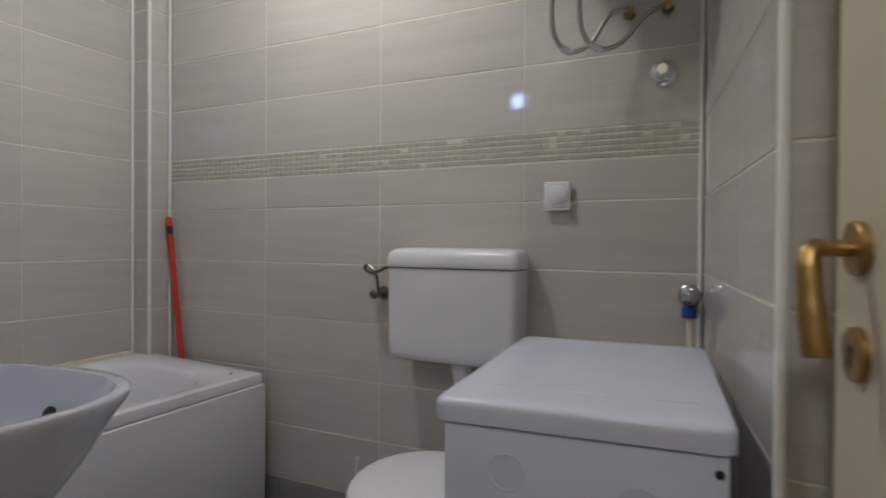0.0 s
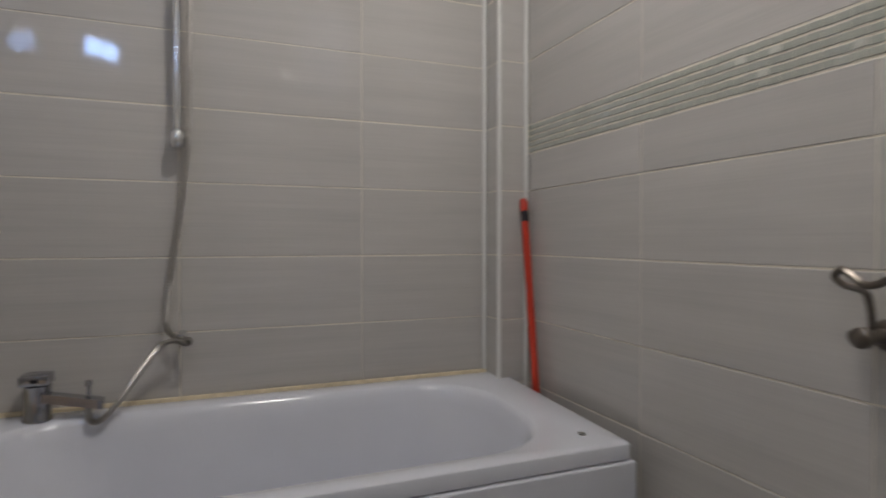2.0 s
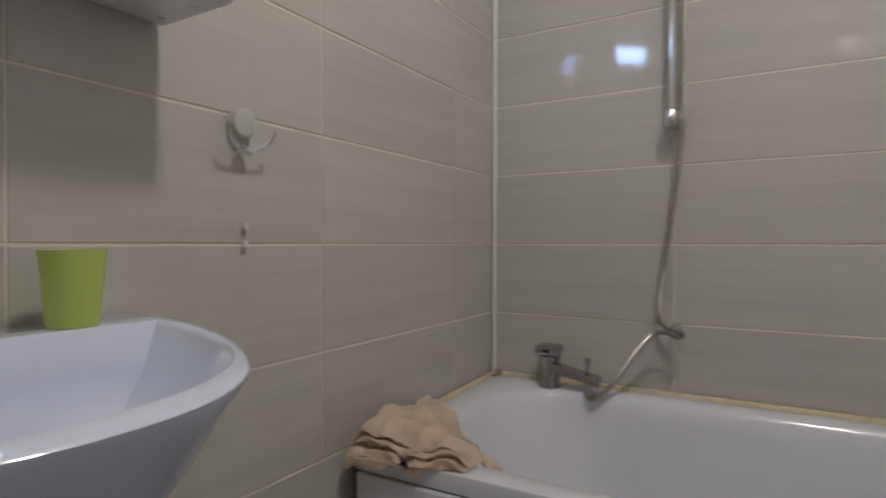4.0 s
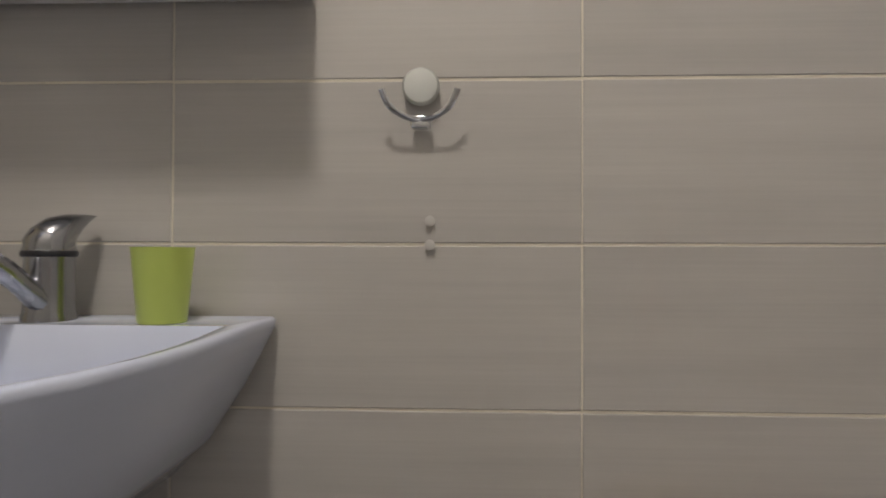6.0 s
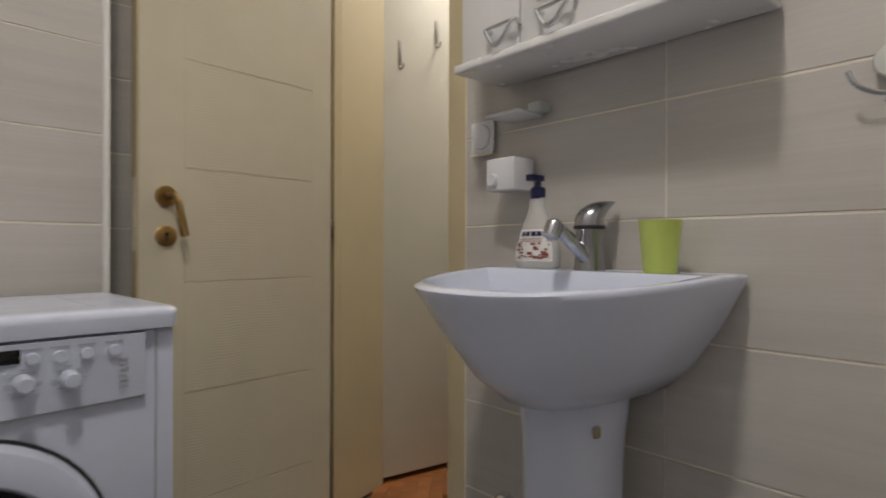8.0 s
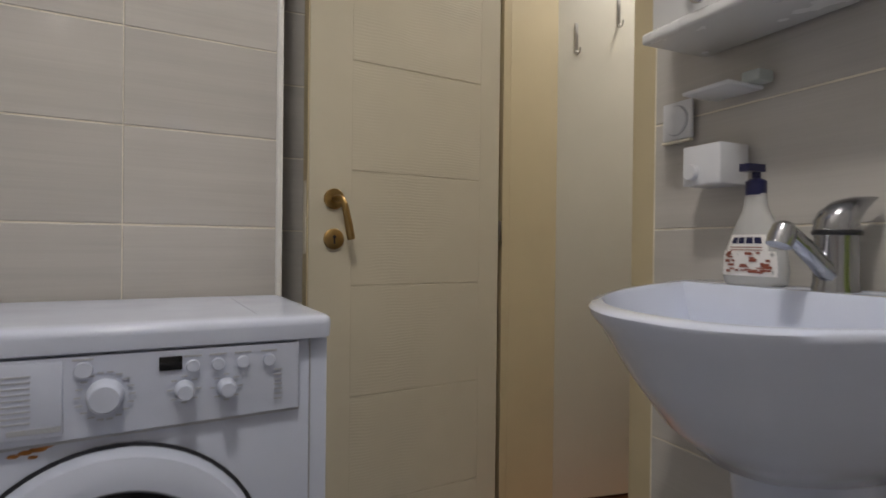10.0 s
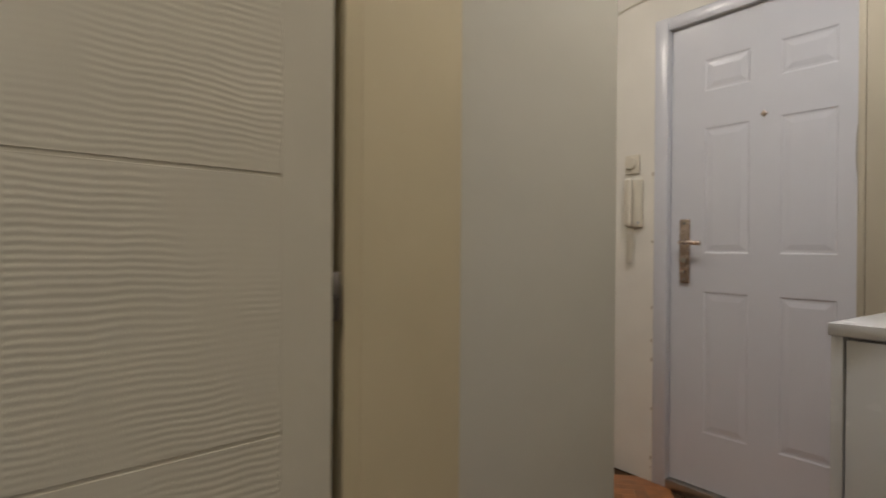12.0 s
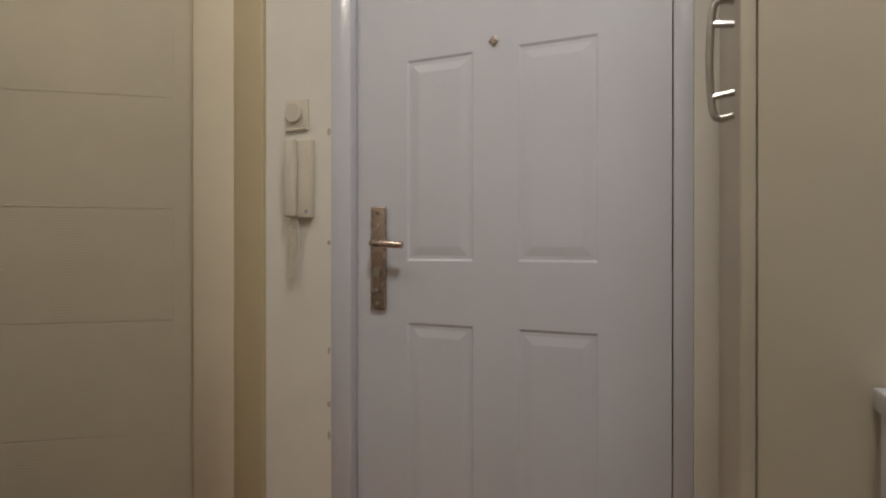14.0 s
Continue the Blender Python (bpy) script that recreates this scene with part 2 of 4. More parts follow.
def tube(pts, radius, seg=10, bm=None, ridge=0.0, squash=1.0):
    """A tube along points; radius may be a list; ridge makes it corrugated."""
    pts = [Vector(p) for p in pts]
    rings, side = [], None
    for i, p in enumerate(pts):
        d = (pts[min(i + 1, len(pts) - 1)] - pts[max(i - 1, 0)]).normalized()
        if side is None:
            side = d.orthogonal().normalized()
        side = (side - d * side.dot(d)).normalized()
        up = d.cross(side)
        r = radius[i] if isinstance(radius, (list, tuple)) else radius
        r *= 1 + (ridge if i % 2 else 0)
        rings.append([p + side * r * math.cos(2 * math.pi * k / seg) + up * r * squash * math.sin(2 * math.pi * k / seg) for k in range(seg)])
    return loft(rings, bm=bm)


def disc(center, normal, r, depth, seg=24, bevel=0.15, bm=None):
    """A round plate that stands out of a surface along normal."""
    m = Matrix.Translation(center) @ Vector(normal).to_track_quat("Z", "Y").to_matrix().to_4x4()
    return lathe([(r, 0), (r, depth * (1 - bevel)), (r * (1 - 0.06), depth)], seg, m, bm)


# ---- setting ----
L = 1.517        # back wall
H = 2.40         # bathroom ceiling
HH = 2.45        # hall ceiling
T = 0.203        # tile course
Z0 = 0.92        # one joint that runs round the room
BX0, BX1 = 2.238, 2.134   # boxed-out side wall: at its free corner, at the back wall
BY = 0.645


def structure(name, bm, material, label, category="wall", smooth=0):
    return tagged(part(name, bm, material, None, label, smooth), "", category, kind="structure")


floor = structure("floor_bathroom", box(-0.2, 2.7, -0.10, L + 0.2, -0.15, -0.012), GROUT, "dark grey tiled bathroom floor", "floor")
hall_floor = structure("floor_hall", box(0.2, 5.2, -3.0, -0.10, -0.15, -0.012), PARQ_GAP, "worn orange herringbone parquet of the hall", "floor")
ceiling = structure("ceiling_bathroom", box(-0.2, 2.75, -0.10, L + 0.2, H, H + 0.1), CEIL, "plain white painted bathroom ceiling", "ceiling")
hall_ceiling = structure("ceiling_hall", box(0.2, 5.2, -3.0, -0.22, HH, HH + 0.1), CEIL, "plain white painted hall ceiling", "ceiling")

wall_tub = structure("wall_west", box(-0.15, -0.006, -0.006, L + 0.2, 0, H), GROUT, "bathroom wall of streaked greige tiles beside the bathtub")
wall_back = structure("wall_north", box(-0.006, 2.75, L + 0.006, L + 0.2, 0, H), GROUT, "bathroom wall of streaked greige tiles with a mosaic band")
wall_basin = structure("wall_south", box(-0.15, 1.741, -0.26, -0.006, 0, H), GROUT, "bathroom wall of streaked greige tiles behind the washbasin")
wall_head = structure("wall_south_over_door", box(1.745, 2.66, -0.26, -0.008, 2.09, HH), PLASTER, "wall above the bathroom doorway")
wall_pier = structure("wall_south_pier", box(2.561, 2.66, -0.26, -0.006, 0, 2.05), PLASTER, "narrow wall beside the bathroom door hinges")
wall_recess = structure("wall_east_recess", box(2.506, 2.66, -0.006, BY + 0.02, 0, H), GROUT, "recessed tiled wall behind the open bathroom door")
bm = bmesh.new()
q = [(BX0 + 0.006, BY + 0.006), (2.66, BY + 0.006), (2.66, L + 0.006), (BX1 + 0.006, L + 0.006)]
loft([[(x, y, 0) for x, y in q], [(x, y, H) for x, y in q]], bm=bm)
wall_box = structure("wall_east", bm, GROUT, "boxed-out tiled side wall beside the washing machine")
pipe_box = structure("wall_pipe_box", box(-0.006, 0.094, 1.424, L + 0.006, 0, H), GROUT, "tiled pipe box in the corner behind the bathtub")

# hall shell
front_wall = structure("wall_hall_front", box(3.155, 3.40, -2.05, -1.84, 0, HH), HALL_WALL, "white painted hall wall with the intercom")
structure("wall_hall_front_over_door", box(2.25, 3.155, -2.05, -1.84, 1.95, HH), HALL_WALL, "white painted wall above the entrance door")
structure("wall_hall_front_side", box(0.2, 2.295, -2.05, -1.87, 0, HH), HALL_WALL, "white painted wall behind the wardrobe")
structure("wall_hall_front_gap", box(2.25, 2.297, -1.87, -1.84, 0, 1.95), HALL_WALL, "white plaster edge beside the entrance door")
structure("wall_over_room_door", box(3.40, 4.90, -2.05, -1.89, 2.06, HH), HALL_WALL, "wall above the room door")
structure("wall_hall_west", box(0.05, 0.2, -2.05, -0.20, 0, HH), HALL_WALL, "end wall of the hall")
structure("wall_hall_east", box(4.9, 5.05, -3.0, -0.20, 0, HH), HALL_WALL, "end wall past the room door")
structure("wall_hall_north", box(2.66, 5.05, -0.20, -0.05, 0, HH), HALL_WALL, "hall wall beside the bathroom")
structure("wall_hall_far", box(3.40, 5.05, -3.15, -3.0, 0, HH), HALL_WALL, "wall of the room past the door")
structure("wall_stairwell", box(2.25, 3.40, -2.25, -2.05, 0, HH), HALL_WALL, "wall behind the entrance door")


# ---- doors ----
def handle_parts(leaf, x, y, z, s=-1):
    """Aged brass rosette, drooping lever and keyhole rosette on the leaf's face."""
    r = part("rosette", disc((x, y, z), (s, 0, 0), 0.026, 0.009), BRASS, leaf, "round aged brass rosette")
    lever = tube(smooth_path([(x, y, z), (x + s * 0.025, y, z), (x + s * 0.040, y - 0.004, z - 0.001), (x + s * 0.046, y - 0.010, z - 0.014),
                              (x + s * 0.046, y - 0.020, z - 0.055), (x + s * 0.044, y - 0.030, z - 0.10)], 6),
                 [0.009] * 12 + [0.0095] * 6 + [0.011] * 6 + [0.0125] * 6 + [0.012], 10, squash=0.8)
    part("door_handle", lever, BRASS, leaf, "drooping aged brass lever handle")
    k = part("key_rosette", disc((x, y, z - 0.1), (s, 0, 0), 0.026, 0.008), BRASS, leaf, "round aged brass keyhole rosette")
    b = disc((x + s * 0.0085, y, z - 0.095), (s, 0, 0), 0.0045, 0.0008, 12)
    box(x + s * 0.0085, x + s * 0.0093, y - 0.002, y + 0.002, z - 0.112, z - 0.094, bm=b)
    part("keyhole", b, DARK, leaf, "dark keyhole")
    return r


def panel_leaf(name, width, height, grooves, label):
    """A flush cream leaf, hinge edge at the origin, running along +y, face towards -x, with pressed grain fields between grooves."""
    leaf = thing(name, Matrix(), label, "door", kind="structure")
    th = 0.04
    m0, m1 = 0.068, width - 0.111
    zs = [0.008] + sorted(grooves) + [height]
    slab = box(0.0006, th, 0, width, 0.008, height, 0.002)
    # smooth margins stand 1.6 mm proud of the core; the grain fields fill the rest
    part("core", slab, CREAM_LEAF, leaf)
    part("hinge_stile", box(-0.001, 0.0006, 0.0, m0, 0.008, height), CREAM_LEAF, leaf)
    part("lock_stile", box(-0.001, 0.0006, m1, width, 0.008, height), CREAM_LEAF, leaf)
    for a, b in zip(zs, zs[1:]):
        part("panel", box(-0.001, 0.0006, m0, m1, a + (0.002 if a != zs[0] else 0), b - (0.002 if b != zs[-1] else 0), 0.0004, 1),
             CREAM_GRAIN, leaf, "grain-pressed door panel")
    part("edge_strip", box(0.004, th - 0.004, width, width + 0.003, 0.008, height), CREAM, leaf)
    return leaf


GR = [0.493 - 0.285, 0.493, 0.778, 1.072, 1.352, 1.635]
door_1 = panel_leaf("door_1", 0.578, 1.99, GR, "cream bathroom door with grain-pressed panels, standing open")
handle_parts(door_1, -0.001, 0.515, 0.997)
part("strike_plate", box(0.012, 0.030, 0.581, 0.5825, 0.86, 1.04), IVORY_PL, door_1)
part("hinge", lathe([(0.004, -0.030), (0.006, -0.027), (0.006, -0.001), (0.005, 0.0), (0.006, 0.001), (0.006, 0.027), (0.004, 0.030)], 12, Matrix.Translation((0.006, -0.010, 0.93))), OLD_STEEL, door_1, "dull steel hinge barrel")
door_1.matrix_world = pose(2.365, -0.002, 0, 0, 0, 8.3)

frame_1 = thing("door_frame_1", pose(0, 0, 0), "cream painted wooden frame of the bathroom doorway", "door frame", kind="structure")
part("jamb", box(1.757, 1.790, -0.26, -0.03, 0, 2.02, 0.003), CREAM, frame_1)
part("casing", box(1.741, 1.812, -0.040, -0.012, 0, 2.09, 0.006, 3), CREAM, frame_1)
part("casing", box(1.70, 1.79, -0.275, -0.26, 0, 2.09, 0.005, 3), CREAM, frame_1)
jm = [(2.394, -0.058), (2.476, -0.285), (2.56, -0.285), (2.56, -0.058)]
part("jamb", loft([[(x, y, 0) for x, y in jm], [(x, y, 2.02) for x, y in jm]]), CREAM, frame_1, smooth=0)
rb = [(2.389, -0.030), (2.394, -0.0575), (2.52, -0.0575), (2.52, -0.030)]
part("rebate", loft([[(x, y, 0) for x, y in rb], [(x, y, 2.02) for x, y in rb]]), CREAM, frame_1, smooth=0)
part("head", box(1.757, 2.56, -0.26, -0.034, 2.02, 2.05, 0.003), CREAM, frame_1)
part("head_casing", box(1.741, 2.47, -0.030, -0.004, 2.022, 2.09, 0.005), CREAM, frame_1)
part("threshold", box(1.79, 2.395, -0.20, -0.02, -0.012, 0.004, 0.004), PARQUET, frame_1, "worn wooden threshold")


def pressed_field(leaf, x0, x1, z0, z1, y):
    """A raised six-panel field: sunk sloping border round a flat raised middle."""
    bm = bmesh.new()
    d = [(0.0, 0.0), (0.006, -0.003), (0.014, -0.0032), (0.034, 0.0)]
    loft([[(x0 + i, y + h, z0 + i), (x1 - i, y + h, z0 + i), (x1 - i, y + h, z1 - i), (x0 + i, y + h, z1 - i)] for i, h in d], cap0=False, bm=bm)
    part("panel", bm, STEEL_DOOR, leaf, smooth=0)


# entrance door: leaf built of stiles and rails round its six pressed panels
FX0, FX1, FY = 2.338, 3.092, -1.862
front = thing("door_2", pose(0, 0, 0), "white steel entrance door with six pressed panels", "door", kind="structure")
cols = [(2.485, 2.664), (2.773, 2.948)]
rows = [(0.262, 0.822), (0.975, 1.470), (1.615, 1.740)]
part("core", box(FX0, FX1, FY - 0.055, FY - 0.009, 0.04, 1.895), STEEL_DOOR, front)
for i, (a, b) in enumerate([(FX0, cols[0][0]), (cols[0][1], cols[1][0]), (cols[1][1], FX1)]):
    part("stile", box(a, b, FY - 0.009, FY, 0.04, 1.895), STEEL_DOOR, front)
zc = [0.04] + [v for r in rows for v in r] + [1.895]
for a, b in cols:
    for z0, z1 in zip(zc[0::2], zc[1::2]):
        part("rail", box(a, b, FY - 0.009, FY, z0, z1), STEEL_DOOR, front)
    for z0, z1 in rows:
        pressed_field(front, a, b, z0, z1, FY)
part("peephole", lathe([(0.013, 0), (0.013, 0.004), (0.007, 0.006)], 4, Matrix.Translation((2.721, FY, 1.487)) @ pose(0, 0, 0, -90, 0, 0) @ pose(0, 0, 0, 0, 0, 0)), NICKEL, front, "small diamond-shaped nickel spyhole cover", 0)
plate = part("lock_plate", box(3.003, 3.047, FY, FY + 0.012, 0.851, 1.112, 0.005, 3), NICKEL, front, "long aged nickel lock plate")
g = bmesh.new()
for i in range(11):
    for k in range(5):
        box(3.009 + k * 0.0066, 3.0135 + k * 0.0066, FY + 0.012, FY + 0.0135, 0.905 + i * 0.0085, 0.911 + i * 0.0085, bm=g)
part("knurling", g, NICKEL, plate, smooth=0)
part("cylinder", disc((3.025, FY + 0.013, 0.945), (0, 1, 0), 0.011, 0.006), STEEL, plate)
for z in (0.868, 1.095):
    part("screw", disc((3.025, FY + 0.012, z), (0, 1, 0), 0.005, 0.002, 12), STEEL, plate)
part("thumb_turn", box(3.019, 3.033, FY + 0.012, FY + 0.026, 0.893, 0.905, 0.003), STEEL, plate)
part("door_handle", tube(smooth_path([(3.025, FY, 1.018), (3.025, FY + 0.035, 1.018), (3.015, FY + 0.05, 1.018), (2.97, FY + 0.052, 1.016), (2.935, FY + 0.050, 1.014)], 6), 0.0085, 10), NICKEL, plate, "straight nickel lever handle")

frame_2 = thing("door_frame_2", pose(0, 0, 0), "white steel frame of the entrance door", "door frame", kind="structure")
part("jamb", box(3.095, 3.155, -1.95, -1.835, 0, 1.95, 0.003), STEEL_DOOR, frame_2)
part("jamb", box(2.297, 2.335, -1.95, -1.845, 0, 1.95, 0.003), STEEL_DOOR, frame_2)
part("head", box(2.335, 3.095, -1.95, -1.84, 1.898, 1.95, 0.003), STEEL_DOOR, frame_2)
part("threshold", box(2.335, 3.095, -1.95, -1.835, -0.01, 0.036, 0.004), STEEL, frame_2, "scuffed steel threshold")

# room door, standing ajar past the hall
door_3 = panel_leaf("door_3", 0.70, 1.99, [0.125, 0.457, 0.79, 1.122, 1.452, 1.77], "cream room door with grain-pressed panels, standing ajar")
door_3.matrix_world = pose(3.66, -1.875, 0, 0, 0, -54)
frame_3 = thing("door_frame_3", pose(0, 0, 0), "glossy cream frame of the room door", "door frame", kind="structure")
part("casing", box(3.372, 3.475, -1.86, -1.825, 0, 2.09, 0.006, 3), CREAM, frame_3)
part("jamb", box(3.475, 3.635, -1.88, -1.832, 0, 2.06, 0.004), GLOSS_CREAM, frame_3, "glossy pale door jamb")
part("stop", box(3.635, 3.655, -1.90, -1.87, 0, 2.06, 0.003), CREAM, frame_3)

# ---- lamps ----
def flush_lamp(name, m, r, glow, label):
    """A flat round fitting: metal rim open downwards, with a slightly bowed diffuser set in it."""
    o = thing(name, m, label, "lamp")
    part("rim", lathe([(r * 1.02, 0), (r * 1.06, -0.01), (r * 1.06, -0.036), (r * 1.02, -0.04), (r, -0.036), (r, -0.02)], 32, cap1=False), LACQUER, o, "white metal lamp rim")
    part("diffuser", lathe([(r * 0.995, -0.025), (r * 0.99, -0.060), (r * 0.9, -0.082), (r * 0.6, -0.098), (0.004, -0.104)], 32, cap0=False), glow, o, "glowing opal diffuser")
    return o


flush_lamp("ceiling_lamp", pose(1.06, 0.92, H), 0.095, GLOW_WARM, "round flat ceiling lamp with an opal diffuser, switched on")
flush_lamp("hall_lamp", pose(2.20, -0.80, HH), 0.15, GLOW_HALL, "round flat hall ceiling lamp with an opal diffuser, switched on")
# added fill, never in view: brightens the room door and its frame
flush_lamp("hall_lamp", pose(3.60, -0.95, HH), 0.085, GLOW_AMBER_FILL, "added unseen warm fill lamp, round and flat with an opal diffuser")

# ---- bathtub corner ----
TW, TL0, TL1, TH = 0.665, 0.012, 1.462, 0.512


def rounded_rect(x0, x1, y0, y1, r, z, n=8):
    pts = []
    for cx, cy, a in ((x1 - r, y1 - r, 0), (x0 + r, y1 - r, 90), (x0 + r, y0 + r, 180), (x1 - r, y0 + r, 270)):
        for i in range(n + 1):
            t = radians(a + 90 * i / n)
            pts.append((cx + r * math.cos(t), cy + r * math.sin(t), z))
    return pts


tub = thing("bathtub", pose(0, 0, 0), "white acrylic bathtub with a flat front panel", "bathtub")
rings = [rounded_rect(0.006, TW - 0.012, TL0, TL1, 0.012, TH - 0.036, 12), rounded_rect(0.004, TW, TL0, TL1, 0.012, TH - 0.034, 12),
         rounded_rect(0.004, TW, TL0, TL1, 0.012, TH - 0.005, 12), rounded_rect(0.006, TW - 0.002, TL0 + 0.002, TL1 - 0.002, 0.012, TH - 0.0012, 12), rounded_rect(0.009, TW - 0.006, TL0 + 0.005, TL1 - 0.006, 0.012, TH, 12),
         rounded_rect(0.064, TW - 0.052, TL0 + 0.075, TL1 - 0.125, 0.20, TH, 12), rounded_rect(0.070, TW - 0.058, TL0 + 0.082, TL1 - 0.132, 0.20, TH - 0.004, 12),
         rounded_rect(0.078, TW - 0.066, TL0 + 0.092, TL1 - 0.141, 0.20, TH - 0.018, 12), rounded_rect(0.084, TW - 0.072, TL0 + 0.104, TL1 - 0.150, 0.20, TH - 0.05, 12),
         rounded_rect(0.105, TW - 0.090, TL0 + 0.20, TL1 - 0.20, 0.19, TH - 0.20, 12), rounded_rect(0.125, TW - 0.110, TL0 + 0.34, TL1 - 0.26, 0.17, TH - 0.33, 12),
         rounded_rect(0.155, TW - 0.140, TL0 + 0.43, TL1 - 0.30, 0.15, TH - 0.38, 12), rounded_rect(0.20, TW - 0.19, TL0 + 0.48, TL1 - 0.34, 0.12, TH - 0.39, 12)]
RISE = 0.024     # the rim stands higher along the wall
shell = loft(rings, cap0=False)
for v in shell.verts:
    if v.co.z > TH - 0.06:
        v.co.z += RISE * (1 - v.co.x / TW)
part("shell", shell, ACRYL, tub, "glossy white tub shell", 34)
part("front_panel", box(0.628, 0.673, TL0 + 0.01, TL1 + 0.006, 0.0, TH - 0.038, 0.005, 3), ACRYL, tub, "white bathtub front panel")
part("end_panel", box(0.02, 0.611, TL1 - 0.03, TL1 - 0.006, 0.0, TH - 0.038, 0.004), ACRYL, tub)
part("hole_cap", disc((0.582, 1.385, TH + 0.003), (0, 0, 1), 0.008, 0.004, 14), STEEL, tub, "small metal cap in the rim")
part("drain", disc((0.33, 0.72, TH - 0.39), (0, 0, 1), 0.03, 0.003), CHROME, tub)
seal = bmesh.new()
box(0.0, 0.014, 0.0, 1.418, TH + 0.016, TH + 0.034, 0.005, 2, seal)
k0 = set(seal.verts)
box(0.014, 0.66, 0.0, 0.016, TH - 0.006, TH + 0.010, 0.005, 2, seal)
for v in seal.verts:
    if v not in k0:
        v.co.z += RISE * (1 - v.co.x / TW)
part("mildew", box(0.006, 0.046, 0.012, 0.030, TH + 0.024, TH + 0.040, 0.007, 3), STAIN, tub, "brown mildew on the sealant")
part("sealant", seal, SEALANT, tub, "yellowed sealant bead")

faucet = thing("bath_faucet", pose(0.057, 0.196, TH + RISE * 0.85), "chrome single-lever bath mixer on the bathtub rim", "faucet")
part("body", lathe([(0.031, 0), (0.031, 0.005), (0.029, 0.009), (0.029, 0.082), (0.030, 0.085)], 24), WORN_CHROME, faucet)
part("lever", box(-0.029, 0.029, -0.032, 0.030, 0.087, 0.114, 0.005, 3), WORN_CHROME, faucet, "square chrome lever cap")
part("lever_mark", box(0.0292, 0.0302, -0.008, 0.008, 0.096, 0.104), DARK, faucet)
part("spout", loft([[(0.012 + a * s, y, z + b) for a, b in ((-0.016, -0.011), (0.016, -0.011), (0.016, 0.011), (-0.016, 0.011))]
                    for y, z, s in ((0.015, 0.058, 1.1), (0.07, 0.046, 1.1), (0.130, 0.033, 1.25), (0.140, 0.030, 1.2))]), WORN_CHROME, faucet, smooth=0)
part("diverter", lathe([(0.005, 0), (0.005, 0.03), (0.008, 0.032), (0.008, 0.045)], 12, Matrix.Translation((0.012, 0.108, 0.045))), WORN_CHROME, faucet)
part("hose_outlet", lathe([(0.009, -0.012), (0.009, 0.012)], 12, Matrix.Translation((0.012, 0.108, 0.014))), WORN_CHROME, faucet)

rail = thing("shower_rail", pose(0, 0.504, 1.2), "chrome shower rail with a slider on the tiled wall", "shower rail")
part("rail", lathe([(0.0095, 0.03), (0.0095, 0.75)], 14, Matrix.Translation((0.045, 0, 0))), CHROME, rail)
part("lower_bracket", lathe([(0.016, -0.012), (0.020, 0.0), (0.020, 0.026), (0.014, 0.034)], 18, Matrix.Translation((0.045, 0, 0.02))), CHROME, rail)
part("wall_arm", lathe([(0.012, 0), (0.012, 0.045)], 14, pose(0, 0, 0.02, 0, 90, 0)), CHROME, rail)
part("upper_bracket", lathe([(0.018, 0), (0.018, 0.045)], 14, pose(0, 0, 0.74, 0, 90, 0)), CHROME, rail)
hose_pts = smooth_path([(0.075, 0.535, 1.95), (0.06, 0.536, 1.6), (0.055, 0.535, 1.35), (0.050, 0.530, 1.22), (0.035, 0.508, 1.03), (0.03, 0.482, 0.85), (0.03, 0.474, 0.76),
                        (0.035, 0.483, 0.722), (0.046, 0.512, 0.708), (0.060, 0.532, 0.704), (0.066, 0.524, 0.697), (0.064, 0.495, 0.706), (0.062, 0.462, 0.694), (0.066, 0.424, 0.645), (0.078, 0.386, 0.588),
                        (0.092, 0.354, 0.546), (0.098, 0.328, 0.526), (0.090, 0.309, 0.530), (0.070, 0.304, 0.556)], 34)
hose = part("shower_hose", tube(hose_pts, 0.0080, 8, ridge=-0.16), STEEL, None, "ribbed steel shower hose hanging from the rail", 30)
tagged(hose, "", "shower hose")
ring = tagged(part("hose_clip", tube([(0.0, 0.512, 0.712), (0.02, 0.512, 0.712), (0.05, 0.508, 0.711)], [0.012, 0.006, 0.009], 10), CHROME, None, "small chrome wall clip holding the shower hose"), "", "clip")

mop = thing("mop_handle", pose(0.118, 1.497, 0), "red mop handle leaning behind the bathtub", "mop")
a, b = Vector((0.150, -0.004, 0.0)), Vector((-0.004, 0.0, 1.097))
part("stick", tube([a, a.lerp(b, 0.935)], 0.0115, 12), RED, mop)
part("sleeve", tube([a.lerp(b, 0.935), a.lerp(b, 0.965)], 0.0125, 12), DARK, mop, "black plastic sleeve")
part("grip_end", tube([a.lerp(b, 0.965), a.lerp(b, 0.99), b], [0.0125, 0.0125, 0.008], 12), RED, mop)

towel_bm = bmesh.new()
